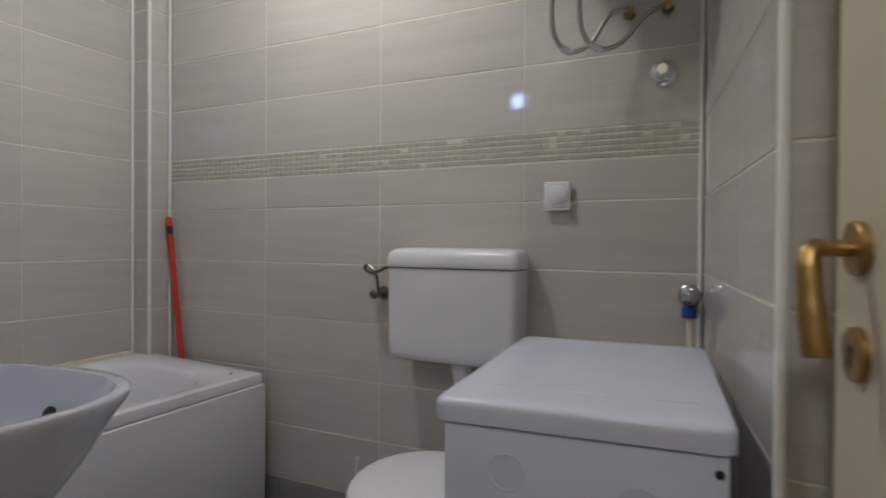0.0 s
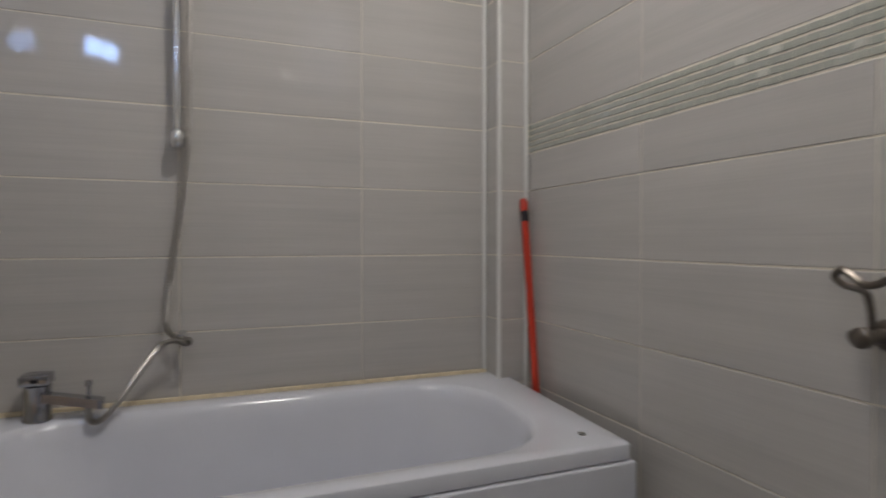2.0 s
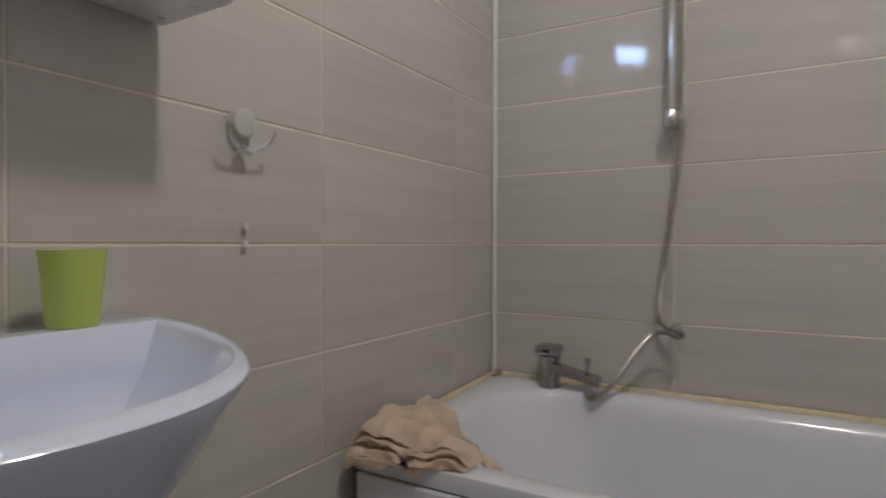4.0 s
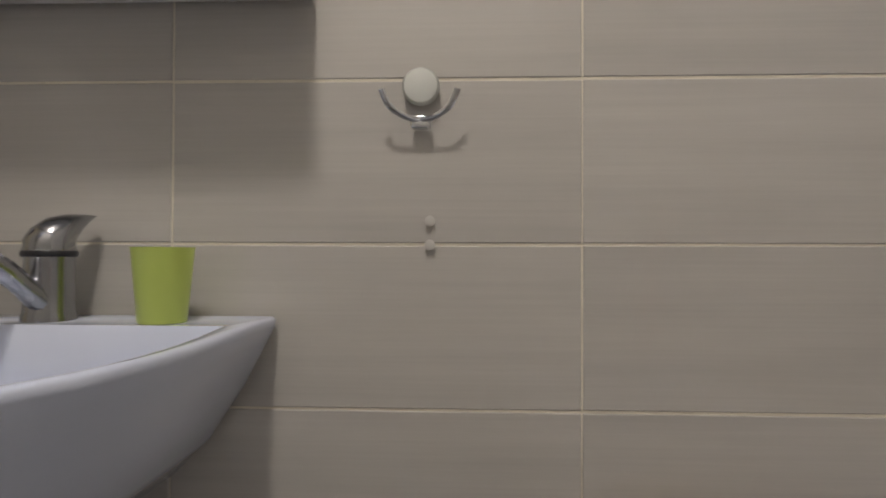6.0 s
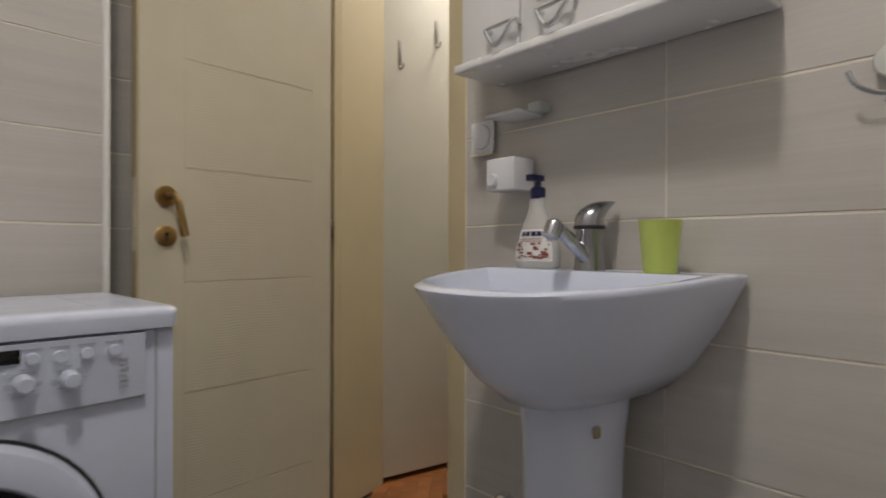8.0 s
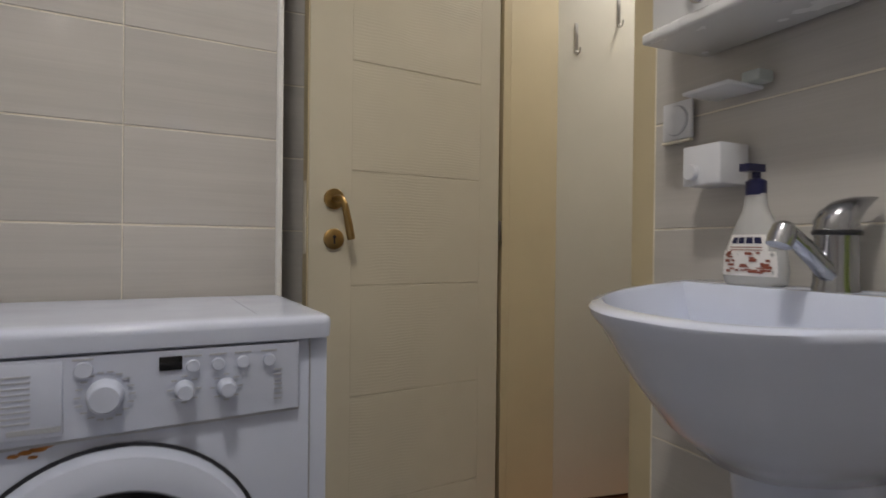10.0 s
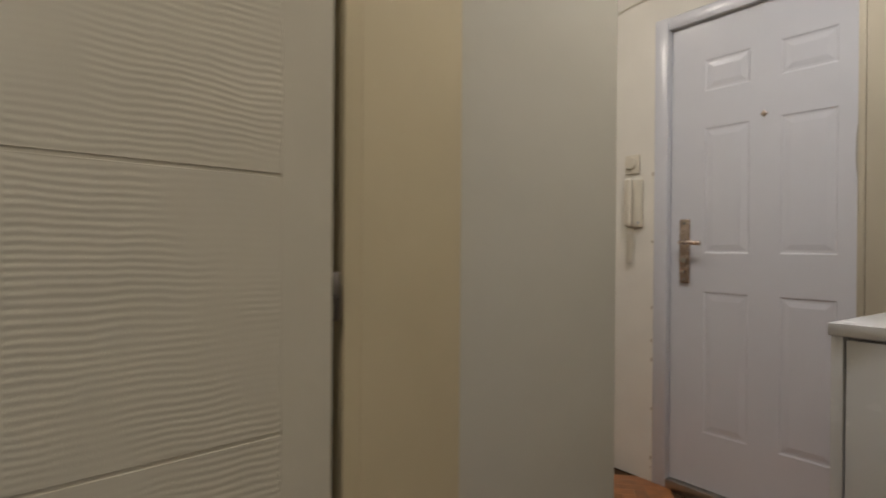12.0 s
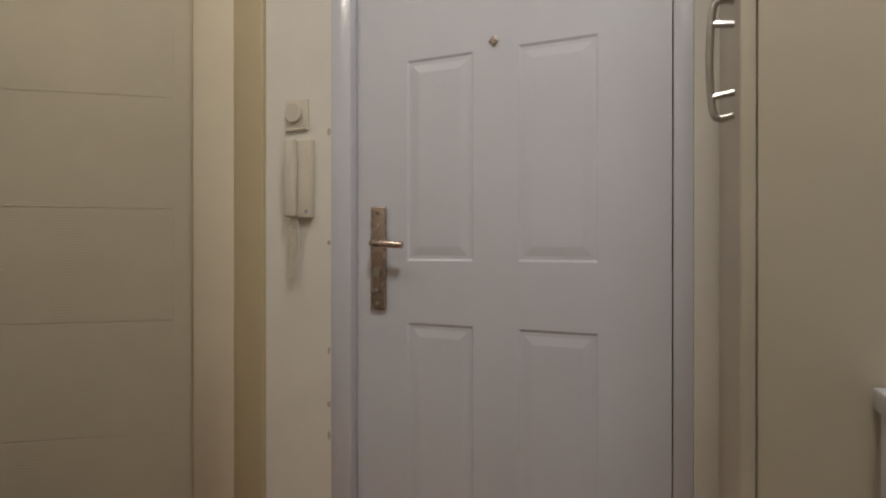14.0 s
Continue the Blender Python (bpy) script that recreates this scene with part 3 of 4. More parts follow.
# cross-section from the back of the heap over its top and down through tucked folds at the front
TOWEL = smooth_path([(0.385, 0, 0.000), (0.400, 0, 0.030), (0.440, 0, 0.056), (0.500, 0, 0.060), (0.550, 0, 0.068), (0.600, 0, 0.066), (0.640, 0, 0.056), (0.655, 0, 0.046), (0.630, 0, 0.040), (0.622, 0, 0.036),
                     (0.660, 0, 0.036), (0.668, 0, 0.028), (0.645, 0, 0.022), (0.636, 0, 0.018), (0.668, 0, 0.018), (0.677, 0, 0.008), (0.680, 0, -0.010), (0.679, 0, -0.026)], 7)
M = 90
grid = []
for i, p in enumerate(TOWEL):
    row = []
    q_ = i / (len(TOWEL) - 1)
    for j in range(M + 1):
        v = j / M
        wob = noise.noise((q_ * 5, v * 3, 7))
        y = 0.020 + 0.240 * v + 0.022 * wob * min(1.0, 6 * v)
        # lower towards the open end, pinched at both ends
        high = (1.0 - 0.60 * v * v) * min(1.0, 0.55 + 7 * v) * min(1.0, 0.1 + 8 * (1 - v))
        back = 0.62 + 0.20 * noise.noise((v * 2.2, 3, 1)) - 0.35 * v
        tuck = 0.12 + 1.0 * abs(noise.noise((v * 5, p.z * 25, 12)))
        px_ = 0.662 + (p.x - 0.662) * (tuck if q_ > 0.42 and p.x < 0.662 else 1.0)
        x = 0.66 + (px_ - 0.66) * (1 if p.x > 0.6 else max(0.35, back + 0.38))
        z = max(p.z, 0) * high + min(p.z, 0) * (0.15 + 0.75 * (1 - v) ** 2 + 0.8 * noise.noise((v * 6, 1, 1)))
        fold = noise.noise((x * 11, y * 13, 4)) * 0.022 + 0.013 * noise.noise((x * 30, y * 34, p.z * 40)) + 0.0022 * noise.noise((x * 80, y * 80, 3))
        crease = 0.010 * abs(noise.noise((y * 16 + x * 7, x * 5, 8)))
        z += (fold - crease) * min(1.0, high * 1.2) * (1 if p.z > 0.004 else 0.3)
        x += 0.012 * noise.noise((y * 15, p.z * 30, 6)) * (1 if p.z > 0 else 0.25) - 0.05 * max(0.0, v - 0.55) + (0.022 * (1 - v) ** 2 if q_ > 0.35 else 0)
        z = TH + 0.005 + (z if p.z < 0.004 else max(0.0, z))
        inner = max(0.0, y - 0.10) * max(0.0, min(1.0, (TW - 0.070 - x) / 0.06))
        z -= inner * 0.55
        row.append(towel_bm.verts.new((x, max(0.020, y), z)))
    grid.append(row)
for ra, rb in zip(grid, grid[1:]):
    for j in range(M):
        towel_bm.faces.new((ra[j], rb[j], rb[j + 1], ra[j + 1]))
bmesh.ops.solidify(towel_bm, geom=list(towel_bm.faces), thickness=0.003)
towel = tagged(part("towel", towel_bm, CLOTH, None, "crumpled beige towel lying on the bathtub corner", 80), "", "towel")

# ---- toilet and cistern ----
cis = thing("cistern", pose(1.455, L, 0.636), "white plastic toilet cistern on the tiled wall", "cistern")
body = bmesh.new()
sec = lambda w, d, r, z: rounded_rect(-w / 2, w / 2, -d, -0.004, r, z * 1.03, 5)
loft([sec(0.375, 0.125, 0.016, 0.0), sec(0.398, 0.135, 0.018, 0.006), sec(0.412, 0.139, 0.020, 0.022), sec(0.418, 0.141, 0.020, 0.06), sec(0.420, 0.143, 0.020, 0.275)], bm=body)
part("tank", body, WHITE_PL, cis, smooth=50)
lid = bmesh.new()
loft([sec(0.426, 0.146, 0.022, 0.279), sec(0.428, 0.148, 0.024, 0.284), sec(0.426, 0.146, 0.026, 0.312), sec(0.418, 0.139, 0.028, 0.324), sec(0.402, 0.126, 0.03, 0.332), sec(0.35, 0.09, 0.03, 0.336)], bm=lid)
part("lid", lid, WHITE_PL, cis, smooth=60)
part("maker_mark", box(0.125, 0.150, -0.1425, -0.1415, 0.245, 0.248), GREY_MARK, cis)
part("outlet_nut", lathe([(0.034, -0.03), (0.034, 0.0), (0.03, 0.002)], 16, Matrix.Translation((0.018, -0.07, -0.001))), WHITE_PL, cis)
pipe = thing("flush_pipe", pose(1.473, L - 0.07, 0.14), "white flush pipe with a corrugated lower sleeve", "pipe")
part("pipe", lathe([(0.024, 0.36), (0.024, 0.44), (0.028, 0.442), (0.028, 0.465)], 18), WHITE_PL, pipe)
part("sleeve", tube([(0, 0, 0.36 - i * 0.007) for i in range(46)], 0.026, 16, ridge=-0.12), IVORY_PL, pipe, "aged corrugated sleeve", 20)

wc = thing("toilet", pose(1.488, 1.18, -0.045), "white toilet with a closed lid", "toilet")


def egg(w, l, z, back=0.0, n=32):
    return [(w / 2 * math.sin(2 * math.pi * i / n), -l * 0.5 * math.cos(2 * math.pi * i / n) * (1.0 if math.cos(2 * math.pi * i / n) > 0 else 0.85) + back, z) for i in range(n)]


part("bowl", loft([egg(0.22, 0.36, 0.0, 0.03), egg(0.21, 0.34, 0.12, 0.03), egg(0.30, 0.44, 0.30), egg(0.36, 0.47, 0.385), egg(0.36, 0.47, 0.39)]), GLAZE, wc)
part("seat", loft([egg(0.372, 0.485, 0.391), egg(0.376, 0.49, 0.398), egg(0.372, 0.485, 0.408)]), WHITE_PL, wc)
part("seat_lid", loft([egg(0.370, 0.482, 0.410), egg(0.374, 0.486, 0.416), egg(0.365, 0.475, 0.424), egg(0.30, 0.40, 0.430), egg(0.1, 0.15, 0.432)]), WHITE_PL, wc, "closed white toilet lid")
brush = thing("toilet_brush", pose(1.085, 1.44, 0), "white toilet brush standing against the wall", "brush")
part("holder", lathe([(0.05, 0), (0.055, 0.01), (0.045, 0.12), (0.04, 0.125)], 18), WHITE_PL, brush)
part("handle", tube([(0, 0.01, 0.12), (0, 0.02, 0.27)], 0.008, 10), WHITE_PL, brush)

valve = thing("angle_valve", pose(1.150, L, 0.826), "chrome angle valve with a looped hose feeding the cistern", "valve")
part("wall_flange", lathe([(0.024, 0), (0.022, 0.004), (0.012, 0.008)], 18, pose(0, 0, 0, 90, 0, 0)), OLD_STEEL, valve)
part("body", tube([(0, -0.004, 0), (0, -0.05, 0)], 0.011, 12), OLD_STEEL, valve)
part("knob", lathe([(0.012, 0), (0.016, 0.004), (0.016, 0.014), (0.011, 0.018)], 12, pose(0, -0.05, 0, 90, 0, 0)), OLD_STEEL, valve)
part("side_knob", tube([(-0.03, -0.035, -0.004), (0.0, -0.035, 0)], 0.010, 10), OLD_STEEL, valve)
part("hose", tube(smooth_path([(0, -0.035, 0.008), (-0.004, -0.036, 0.048), (-0.012, -0.038, 0.066), (-0.034, -0.044, 0.073), (-0.044, -0.052, 0.086), (-0.029, -0.060, 0.097), (-0.010, -0.064, 0.088), (0.004, -0.066, 0.078), (0.022, -0.068, 0.078), (0.050, -0.070, 0.090), (0.10, -0.070, 0.098)], 8), 0.006, 8, ridge=-0.1), OLD_STEEL, valve, "braided steel hose")

switch = thing("round_switch", pose(1.747, L - 0.004, 1.141), "white square wall switch with a round dial", "switch")
part("plate", box(-0.039, 0.039, -0.009, 0, -0.039, 0.039, 0.004, 3), WHITE_PL, switch)
part("lower_rim", box(-0.039, 0.039, -0.011, -0.002, -0.045, -0.040, 0.001), WHITE_PL, switch)
part("dial", disc((0, -0.009, 0), (0, -1, 0), 0.0285, 0.007, 32), WHITE_PL, switch)

tap = thing("shutoff_valve", pose(2.036, L - 0.004, 1.462), "chrome shutoff valve rosette on the tiles", "valve")
part("rosette", lathe([(0.034, 0), (0.034, 0.004), (0.024, 0.012)], 24, pose(0, 0, 0, 90, 0, 0)), CHROME, tap)
part("knob", lathe([(0.017, 0.01), (0.021, 0.03), (0.021, 0.045), (0.014, 0.052)], 16, pose(0, 0, 0, 90, 0, 0)), CHROME, tap)
tap2 = thing("washer_tap", pose(2.108, L - 0.004, 0.862), "chrome washing machine tap with a blue hose nut", "tap")
part("rosette", lathe([(0.03, 0), (0.03, 0.004), (0.02, 0.012)], 20, pose(0, 0, 0, 90, 0, 0)), WORN_CHROME, tap2)
part("body", tube([(0, -0.005, 0), (0, -0.06, 0)], 0.014, 12), WORN_CHROME, tap2)
part("knob", lathe([(0.016, 0.058), (0.02, 0.064), (0.02, 0.085), (0.012, 0.09)], 14, pose(0, 0, 0, 90, 0, 0)), WORN_CHROME, tap2)
part("hose_nut", lathe([(0.019, -0.055), (0.019, -0.03), (0.014, -0.026), (0.012, -0.01)], 14, pose(0, -0.04, 0)), BLUE, tap2, "blue plastic hose nut")
part("hose", tube([(0, -0.04, -0.05), (0.004, -0.04, -0.12), (0.004, -0.03, -0.45)], 0.009, 10), IVORY_PL, tap2, "grey inlet hose")

heater = thing("water_heater", pose(1.86, 1.27, 1.78), "white wall-hung electric water heater", "water heater")
part("tank", lathe([(0.10, 0.0), (0.18, 0.015), (0.205, 0.05), (0.205, 0.48), (0.18, 0.53), (0.1, 0.55)], 32), WHITE_EN, heater)
part("bracket", box(-0.15, 0.15, 0.18, 0.243, 0.36, 0.44), STEEL, heater)
for nm, p in (("supply_hose", [(1.79, 1.30, 1.79), (1.775, 1.33, 1.68), (1.765, 1.38, 1.57), (1.795, 1.42, 1.528), (1.85, 1.44, 1.545), (1.90, 1.46, 1.625), (1.945, 1.48, 1.638), (1.945, L, 1.638)]),
              ("drain_hose", [(1.86, 1.30, 1.79), (1.845, 1.33, 1.69), (1.84, 1.38, 1.57), (1.875, 1.42, 1.525), (1.93, 1.45, 1.54), (1.99, 1.47, 1.61), (2.035, 1.49, 1.64), (2.045, L, 1.64)])):
    h = tagged(thing(nm, pose(0, 0, 0), "braided steel hose looping from the water heater to the wall", "hose"))
    sp = smooth_path(p, 10)
    part("braid", tube(sp, 0.0068, 10, ridge=-0.06), STEEL, h)
    part("white_sleeve", tube(sp[26:33], 0.0092, 10), WHITE_PL, h, "white plastic sleeve")
    part("nut", tube([Vector(p[-1]) + Vector((0, -0.028, 0)), Vector(p[-1])], [0.015, 0.017], 6), BRASS, h, "brass wall fitting", 0)

# ---- washing machine ----
wm = thing("washing_machine", pose(1.800, 0.622, 0, 0, 0, 4.5), "white front-loading washing machine with a smoked glass door", "washing machine")
W, D, WH = 0.595, 0.388, 0.770
# local axes: +x runs from the front to the back, +y along the front
cab = bmesh.new()
box(0.004, D, 0.0, W, 0.012, WH - 0.037, 0.004, 2, cab)
part("cabinet", cab, WHITE_EN, wm)
top = bmesh.new()
loft([rounded_rect(-0.012, D + 0.01, -0.004, W + 0.004, 0.022, WH - 0.035, 5), rounded_rect(-0.014, D + 0.01, -0.005, W + 0.005, 0.022, WH - 0.014, 5),
      rounded_rect(-0.0125, D + 0.01, -0.0045, W + 0.0045, 0.022, WH - 0.007, 5), rounded_rect(-0.008, D + 0.008, -0.002, W + 0.002, 0.022, WH - 0.0025, 5), rounded_rect(0.0, D + 0.004, 0.004, W - 0.004, 0.020, WH - 0.0004, 5),
      rounded_rect(0.03, D - 0.02, 0.03, W - 0.03, 0.02, WH, 5)], bm=top)
part("top_cover", top, WHITE_EN, wm, "rounded white top cover", 60)
part("top_ridge", box(0.055, D - 0.03, 0.10, 0.106, WH, WH + 0.0006), WHITE_EN, wm)
pan = bmesh.new()
sy = [0.050, 0.2, 0.4, W - 0.02]
loft([[(-0.010, y, WH - 0.040), (0.004, y, WH - 0.040), (0.004, y, WH - 0.142 - 0.014 * (y / W)), (-0.006, y, WH - 0.142 - 0.014 * (y / W))] for y in sy], bm=pan)
part("control_panel", pan, WHITE_EN, wm, "white control panel", 0)
part("panel_gap", loft([[(-0.0025, y, WH - 0.1435 - 0.014 * (y / W)), (0.003, y, WH - 0.1435 - 0.014 * (y / W)), (0.003, y, WH - 0.147 - 0.014 * (y / W)), (-0.0025, y, WH - 0.147 - 0.014 * (y / W))] for y in (0.048, W - 0.02)]), GREY_MARK, wm)
seam = box(0.001, 0.0048, 0.0285, 0.0305, 0.03, WH - 0.037)
part("corner_seam", seam, GREY_MARK, wm, "fine seam beside the rounded cabinet corner")
part("kick_plate", box(-0.002, 0.004, 0.02, W - 0.02, 0.02, 0.09, 0.003), WHITE_PL, wm)
part("display", box(-0.0125, -0.009, 0.217, 0.247, WH - 0.068, WH - 0.048, 0.001), SMOKE, wm, "small dark display")
knob_prof = lambda r: [(r * 1.08, 0), (r, 0.004), (r * 0.95, 0.02), (r * 0.8, 0.026)]
for nm, y, z, r in (("program_knob", 0.312, WH - 0.095, 0.0215), ("dial", 0.214, WH - 0.097, 0.0125), ("dial", 0.157, WH - 0.099, 0.0125)):
    k = part(nm, lathe(knob_prof(r), 28, pose(-0.009, y, z, 0, -90, 0)), WHITE_EN, wm, "round white control knob")
    n = 18 if r > 0.02 else 8
    for i in range(n):
        t = 2 * math.pi * i / n
        yy, zz = y + math.cos(t) * r * 1.5, z + math.sin(t) * r * 1.5
        part("scale_mark", box(-0.0108, -0.0098, yy - 0.004, yy + 0.004, zz - 0.001, zz + 0.001), GREY_MARK, k, smooth=0)
for i, y in enumerate((0.203, 0.169, 0.134, 0.096)):
    part("button", disc((-0.0095, y, WH - 0.064), (-1, 0, 0), 0.009, 0.006, 18), WHITE_EN, wm, "round white button")
    part("button_caption", box(-0.0108, -0.0098, y - 0.012, y + 0.012, WH - 0.051, WH - 0.0485), GREY_MARK, wm)
part("button", disc((-0.0095, 0.337, WH - 0.058), (-1, 0, 0), 0.011, 0.006, 18), WHITE_EN, wm, "round white button")
part("button_caption", box(-0.0108, -0.0098, 0.326, 0.350, WH - 0.0455, WH - 0.043), GREY_MARK, wm)
for i in range(7):
    part("caption", box(-0.0100, -0.0090, 0.076, 0.088, WH - 0.081 - i * 0.0075, WH - 0.079 - i * 0.0075), GREY_MARK, wm)
dr = part("drawer", box(-0.0112, -0.004, 0.360, W - 0.022, WH - 0.143, WH - 0.044, 0.003), WHITE_EN, wm, "white detergent drawer")
for i in range(9):
    w_ = 0.045 if i % 4 == 0 else 0.032
    part("caption", box(-0.0122, -0.0110, 0.395, 0.395 + w_, WH - 0.062 - i * 0.0075, WH - 0.0600 - i * 0.0075), GREY_MARK, dr)
part("maker_plate", box(-0.0122, -0.0110, 0.362, 0.420, WH - 0.136, WH - 0.129), GREY_MARK, dr, "grey maker's mark bar")
rs = bmesh.new()
for y_, z_, r_ in ((0.388, 0.160, 0.009), (0.402, 0.163, 0.007), (0.415, 0.166, 0.006), (0.394, 0.170, 0.005), (0.376, 0.158, 0.004)):
    lathe([(r_, 0.0), (r_ * 0.8, 0.0008)], 9, pose(0.0036, y_, WH - z_, 0, -90, 0) @ Matrix.Diagonal((0.5, 1.2, 1, 1)), rs)
part("rust_stain", rs, RUST, wm, "orange rust stain")
ctr = pose(-0.002, 0.298, 0.405, 0, -90, 0)
part("door_ring", lathe([(0.195, 0.0), (0.195, 0.012), (0.188, 0.026), (0.168, 0.034), (0.145, 0.032), (0.138, 0.020), (0.138, 0.0)], 56, ctr), WHITE_EN, wm, "white round door ring")
part("ring_gap", lathe([(0.201, 0.0), (0.201, 0.0015), (0.194, 0.0015)], 48, ctr), DARK, wm)
part("door_glass", lathe([(0.138, 0.016), (0.125, 0.010), (0.09, -0.004 + 0.02), (0.04, 0.024), (0.002, 0.026)], 48, ctr), SMOKE, wm, "smoked glass porthole")
part("door_grip", lathe([(0.054, 0.018), (0.055, 0.031), (0.050, 0.036), (0.035, 0.039), (0.004, 0.040)], 40, pose(-0.002, 0.155, 0.392, 0, -90, 0)), WHITE_EN, wm, "rounded white door grip")
for x, z in ((0.10, WH - 0.10), (0.28, WH - 0.12)):
    m_ = pose(x, 0.0, z, 90, 0, 0)
    part("side_emboss", lathe([(0.028, 0.0), (0.028, 0.0015), (0.024, 0.0015), (0.024, 0.0003)], 28, m_), WHITE_EN, wm, "pressed round mark in the side sheet")
part("screw", disc((D - 0.012, -0.001, WH - 0.06), (0, -1, 0), 0.006, 0.002, 10), DARK, wm)

# ---- washbasin ----
basin = thing("washbasin", pose(1.349, 0.0, 0), "white ceramic washbasin on a pedestal", "washbasin")


def dshape(w, d, z, y0=0.004, n=36, back=0.10, p=2.3):
    """A flat-backed bow-fronted outline."""
    pts = []
    for i in range(n):
        t = math.pi * i / (n - 1)
        c, s = math.cos(t), math.sin(t)
        x = w / 2 * (abs(c) ** (2 / p)) * (1 if c > 0 else -1)
        y = y0 + back * d + (1 - back) * d * (s ** (2 / p))
        if i in (0, n - 1):
            y = y0
        pts.append((x, y, z - 0.07 * max(0.0, y - 0.09)))
    return pts


BZ = 0.831
outer = [dshape(0.17, 0.20, BZ - 0.205), dshape(0.23, 0.245, BZ - 0.195), dshape(0.32, 0.295, BZ - 0.15), dshape(0.405, 0.34, BZ - 0.085), dshape(0.462, 0.372, BZ - 0.03),
         dshape(0.480, 0.386, BZ - 0.012), dshape(0.483, 0.388, BZ - 0.004), dshape(0.477, 0.384, BZ)]
inner = [dshape(0.435, 0.268, BZ, 0.098), dshape(0.425, 0.260, BZ - 0.006, 0.102), dshape(0.39, 0.238, BZ - 0.05, 0.108), dshape(0.30, 0.19, BZ - 0.115, 0.12), dshape(0.12, 0.10, BZ - 0.14, 0.17)]
part("bowl", loft(outer + inner), GLAZE, basin, smooth=55)
part("overflow", disc((-0.01, 0.331, BZ - 0.075), (0, -1, 0.35), 0.013, 0.004, 18), DARK, basin, "dark overflow hole")
part("drain", disc((0.0, 0.22, BZ - 0.14), (0, 0, 1), 0.022, 0.003, 18), CHROME, basin)
ped = [(0.085, 0.085, 0.0), (0.08, 0.078, 0.02), (0.072, 0.07, 0.12), (0.070, 0.068, 0.35), (0.074, 0.072, 0.55), (0.082, 0.08, BZ - 0.196)]
part("pedestal", loft([[(sx * 1.1 * math.copysign(abs(math.cos(t)) ** 0.7, math.cos(t)), 0.110 + sy_ * math.copysign(abs(math.sin(t)) ** 0.7, math.sin(t)), z)
                        for t in [2 * math.pi * i / 28 for i in range(28)]] for sx, sy_, z in ped]), GLAZE, basin, "white ceramic pedestal", 50)
part("sticker_residue", box(-0.084, -0.077, 0.150, 0.1645, BZ - 0.256, BZ - 0.238, 0.003), STAIN, basin, "brown sticker residue")
siphon = tagged(part("angle_stop", lathe([(0.022, 0), (0.02, 0.02), (0.012, 0.03), (0.016, 0.045), (0.016, 0.06), (0.006, 0.066)], 14, pose(1.60, 0.0, 0.32, -90, 0, 0)), CHROME, None, "chrome angle stop under the washbasin"), "", "valve")

stop2 = thing("angle_stop", pose(1.232, 0.0, 0.325), "angle stop with a black knob under the washbasin", "valve")
part("body", lathe([(0.022, 0), (0.02, 0.02), (0.012, 0.03), (0.012, 0.045)], 14, pose(0, 0, 0, -90, 0, 0)), CHROME, stop2)
part("knob", lathe([(0.012, 0.04), (0.017, 0.044), (0.017, 0.062), (0.012, 0.066)], 14, pose(0, 0, 0, -90, 0, 0)), DARK, stop2, "black plastic knob")

mixer = thing("basin_mixer", pose(1.352, 0.058, BZ - 0.002) @ Matrix.Diagonal((1.06, 1.08, 1.0, 1)), "chrome single-lever mixer on the washbasin", "faucet")
part("body", lathe([(0.026, 0), (0.026, 0.006), (0.024, 0.012), (0.0235, 0.07), (0.025, 0.082), (0.022, 0.096)], 24), WORN_CHROME, mixer)
part("spout", tube(smooth_path([(0, 0.004, 0.020), (0.002, 0.030, 0.040), (0.005, 0.058, 0.063), (0.007, 0.078, 0.077)], 6), [0.018, 0.018, 0.017, 0.017, 0.016, 0.016] + [0.0145] * 6 + [0.0135] * 7, 14, squash=0.8), WORN_CHROME, mixer)
part("spout_head", lathe([(0.009, -0.020), (0.0140, -0.018), (0.0150, -0.006), (0.0140, 0.007), (0.008, 0.013)], 20, Matrix.Translation((0.008, 0.083, 0.076)) @ pose(0, 0, 0, 25, 0, 0)), WORN_CHROME, mixer, "round chrome spout head")
part("collar", lathe([(0.0255, 0.074), (0.0265, 0.076), (0.0265, 0.079), (0.0255, 0.081)], 24), DARK, mixer, "dark joint under the lever")
part("lever", loft([[(cx_ + rx_ * math.cos(2 * math.pi * k / 18), cy_ + ry_ * math.sin(2 * math.pi * k / 18), cz_ + ry_ * sl * math.sin(2 * math.pi * k / 18)) for k in range(18)]
                    for cx_, cy_, cz_, rx_, ry_, sl in ((0, 0, 0.081, 0.024, 0.024, 0), (0, 0, 0.092, 0.024, 0.0235, 0.1), (-0.002, -0.004, 0.102, 0.023, 0.020, 0.3), (-0.006, -0.013, 0.112, 0.020, 0.015, 0.5),
                                                       (-0.011, -0.024, 0.119, 0.016, 0.010, 0.5), (-0.016, -0.034, 0.123, 0.011, 0.006, 0.3), (-0.019, -0.041, 0.124, 0.005, 0.003, 0))]), WORN_CHROME, mixer, "swept chrome lever", 60)

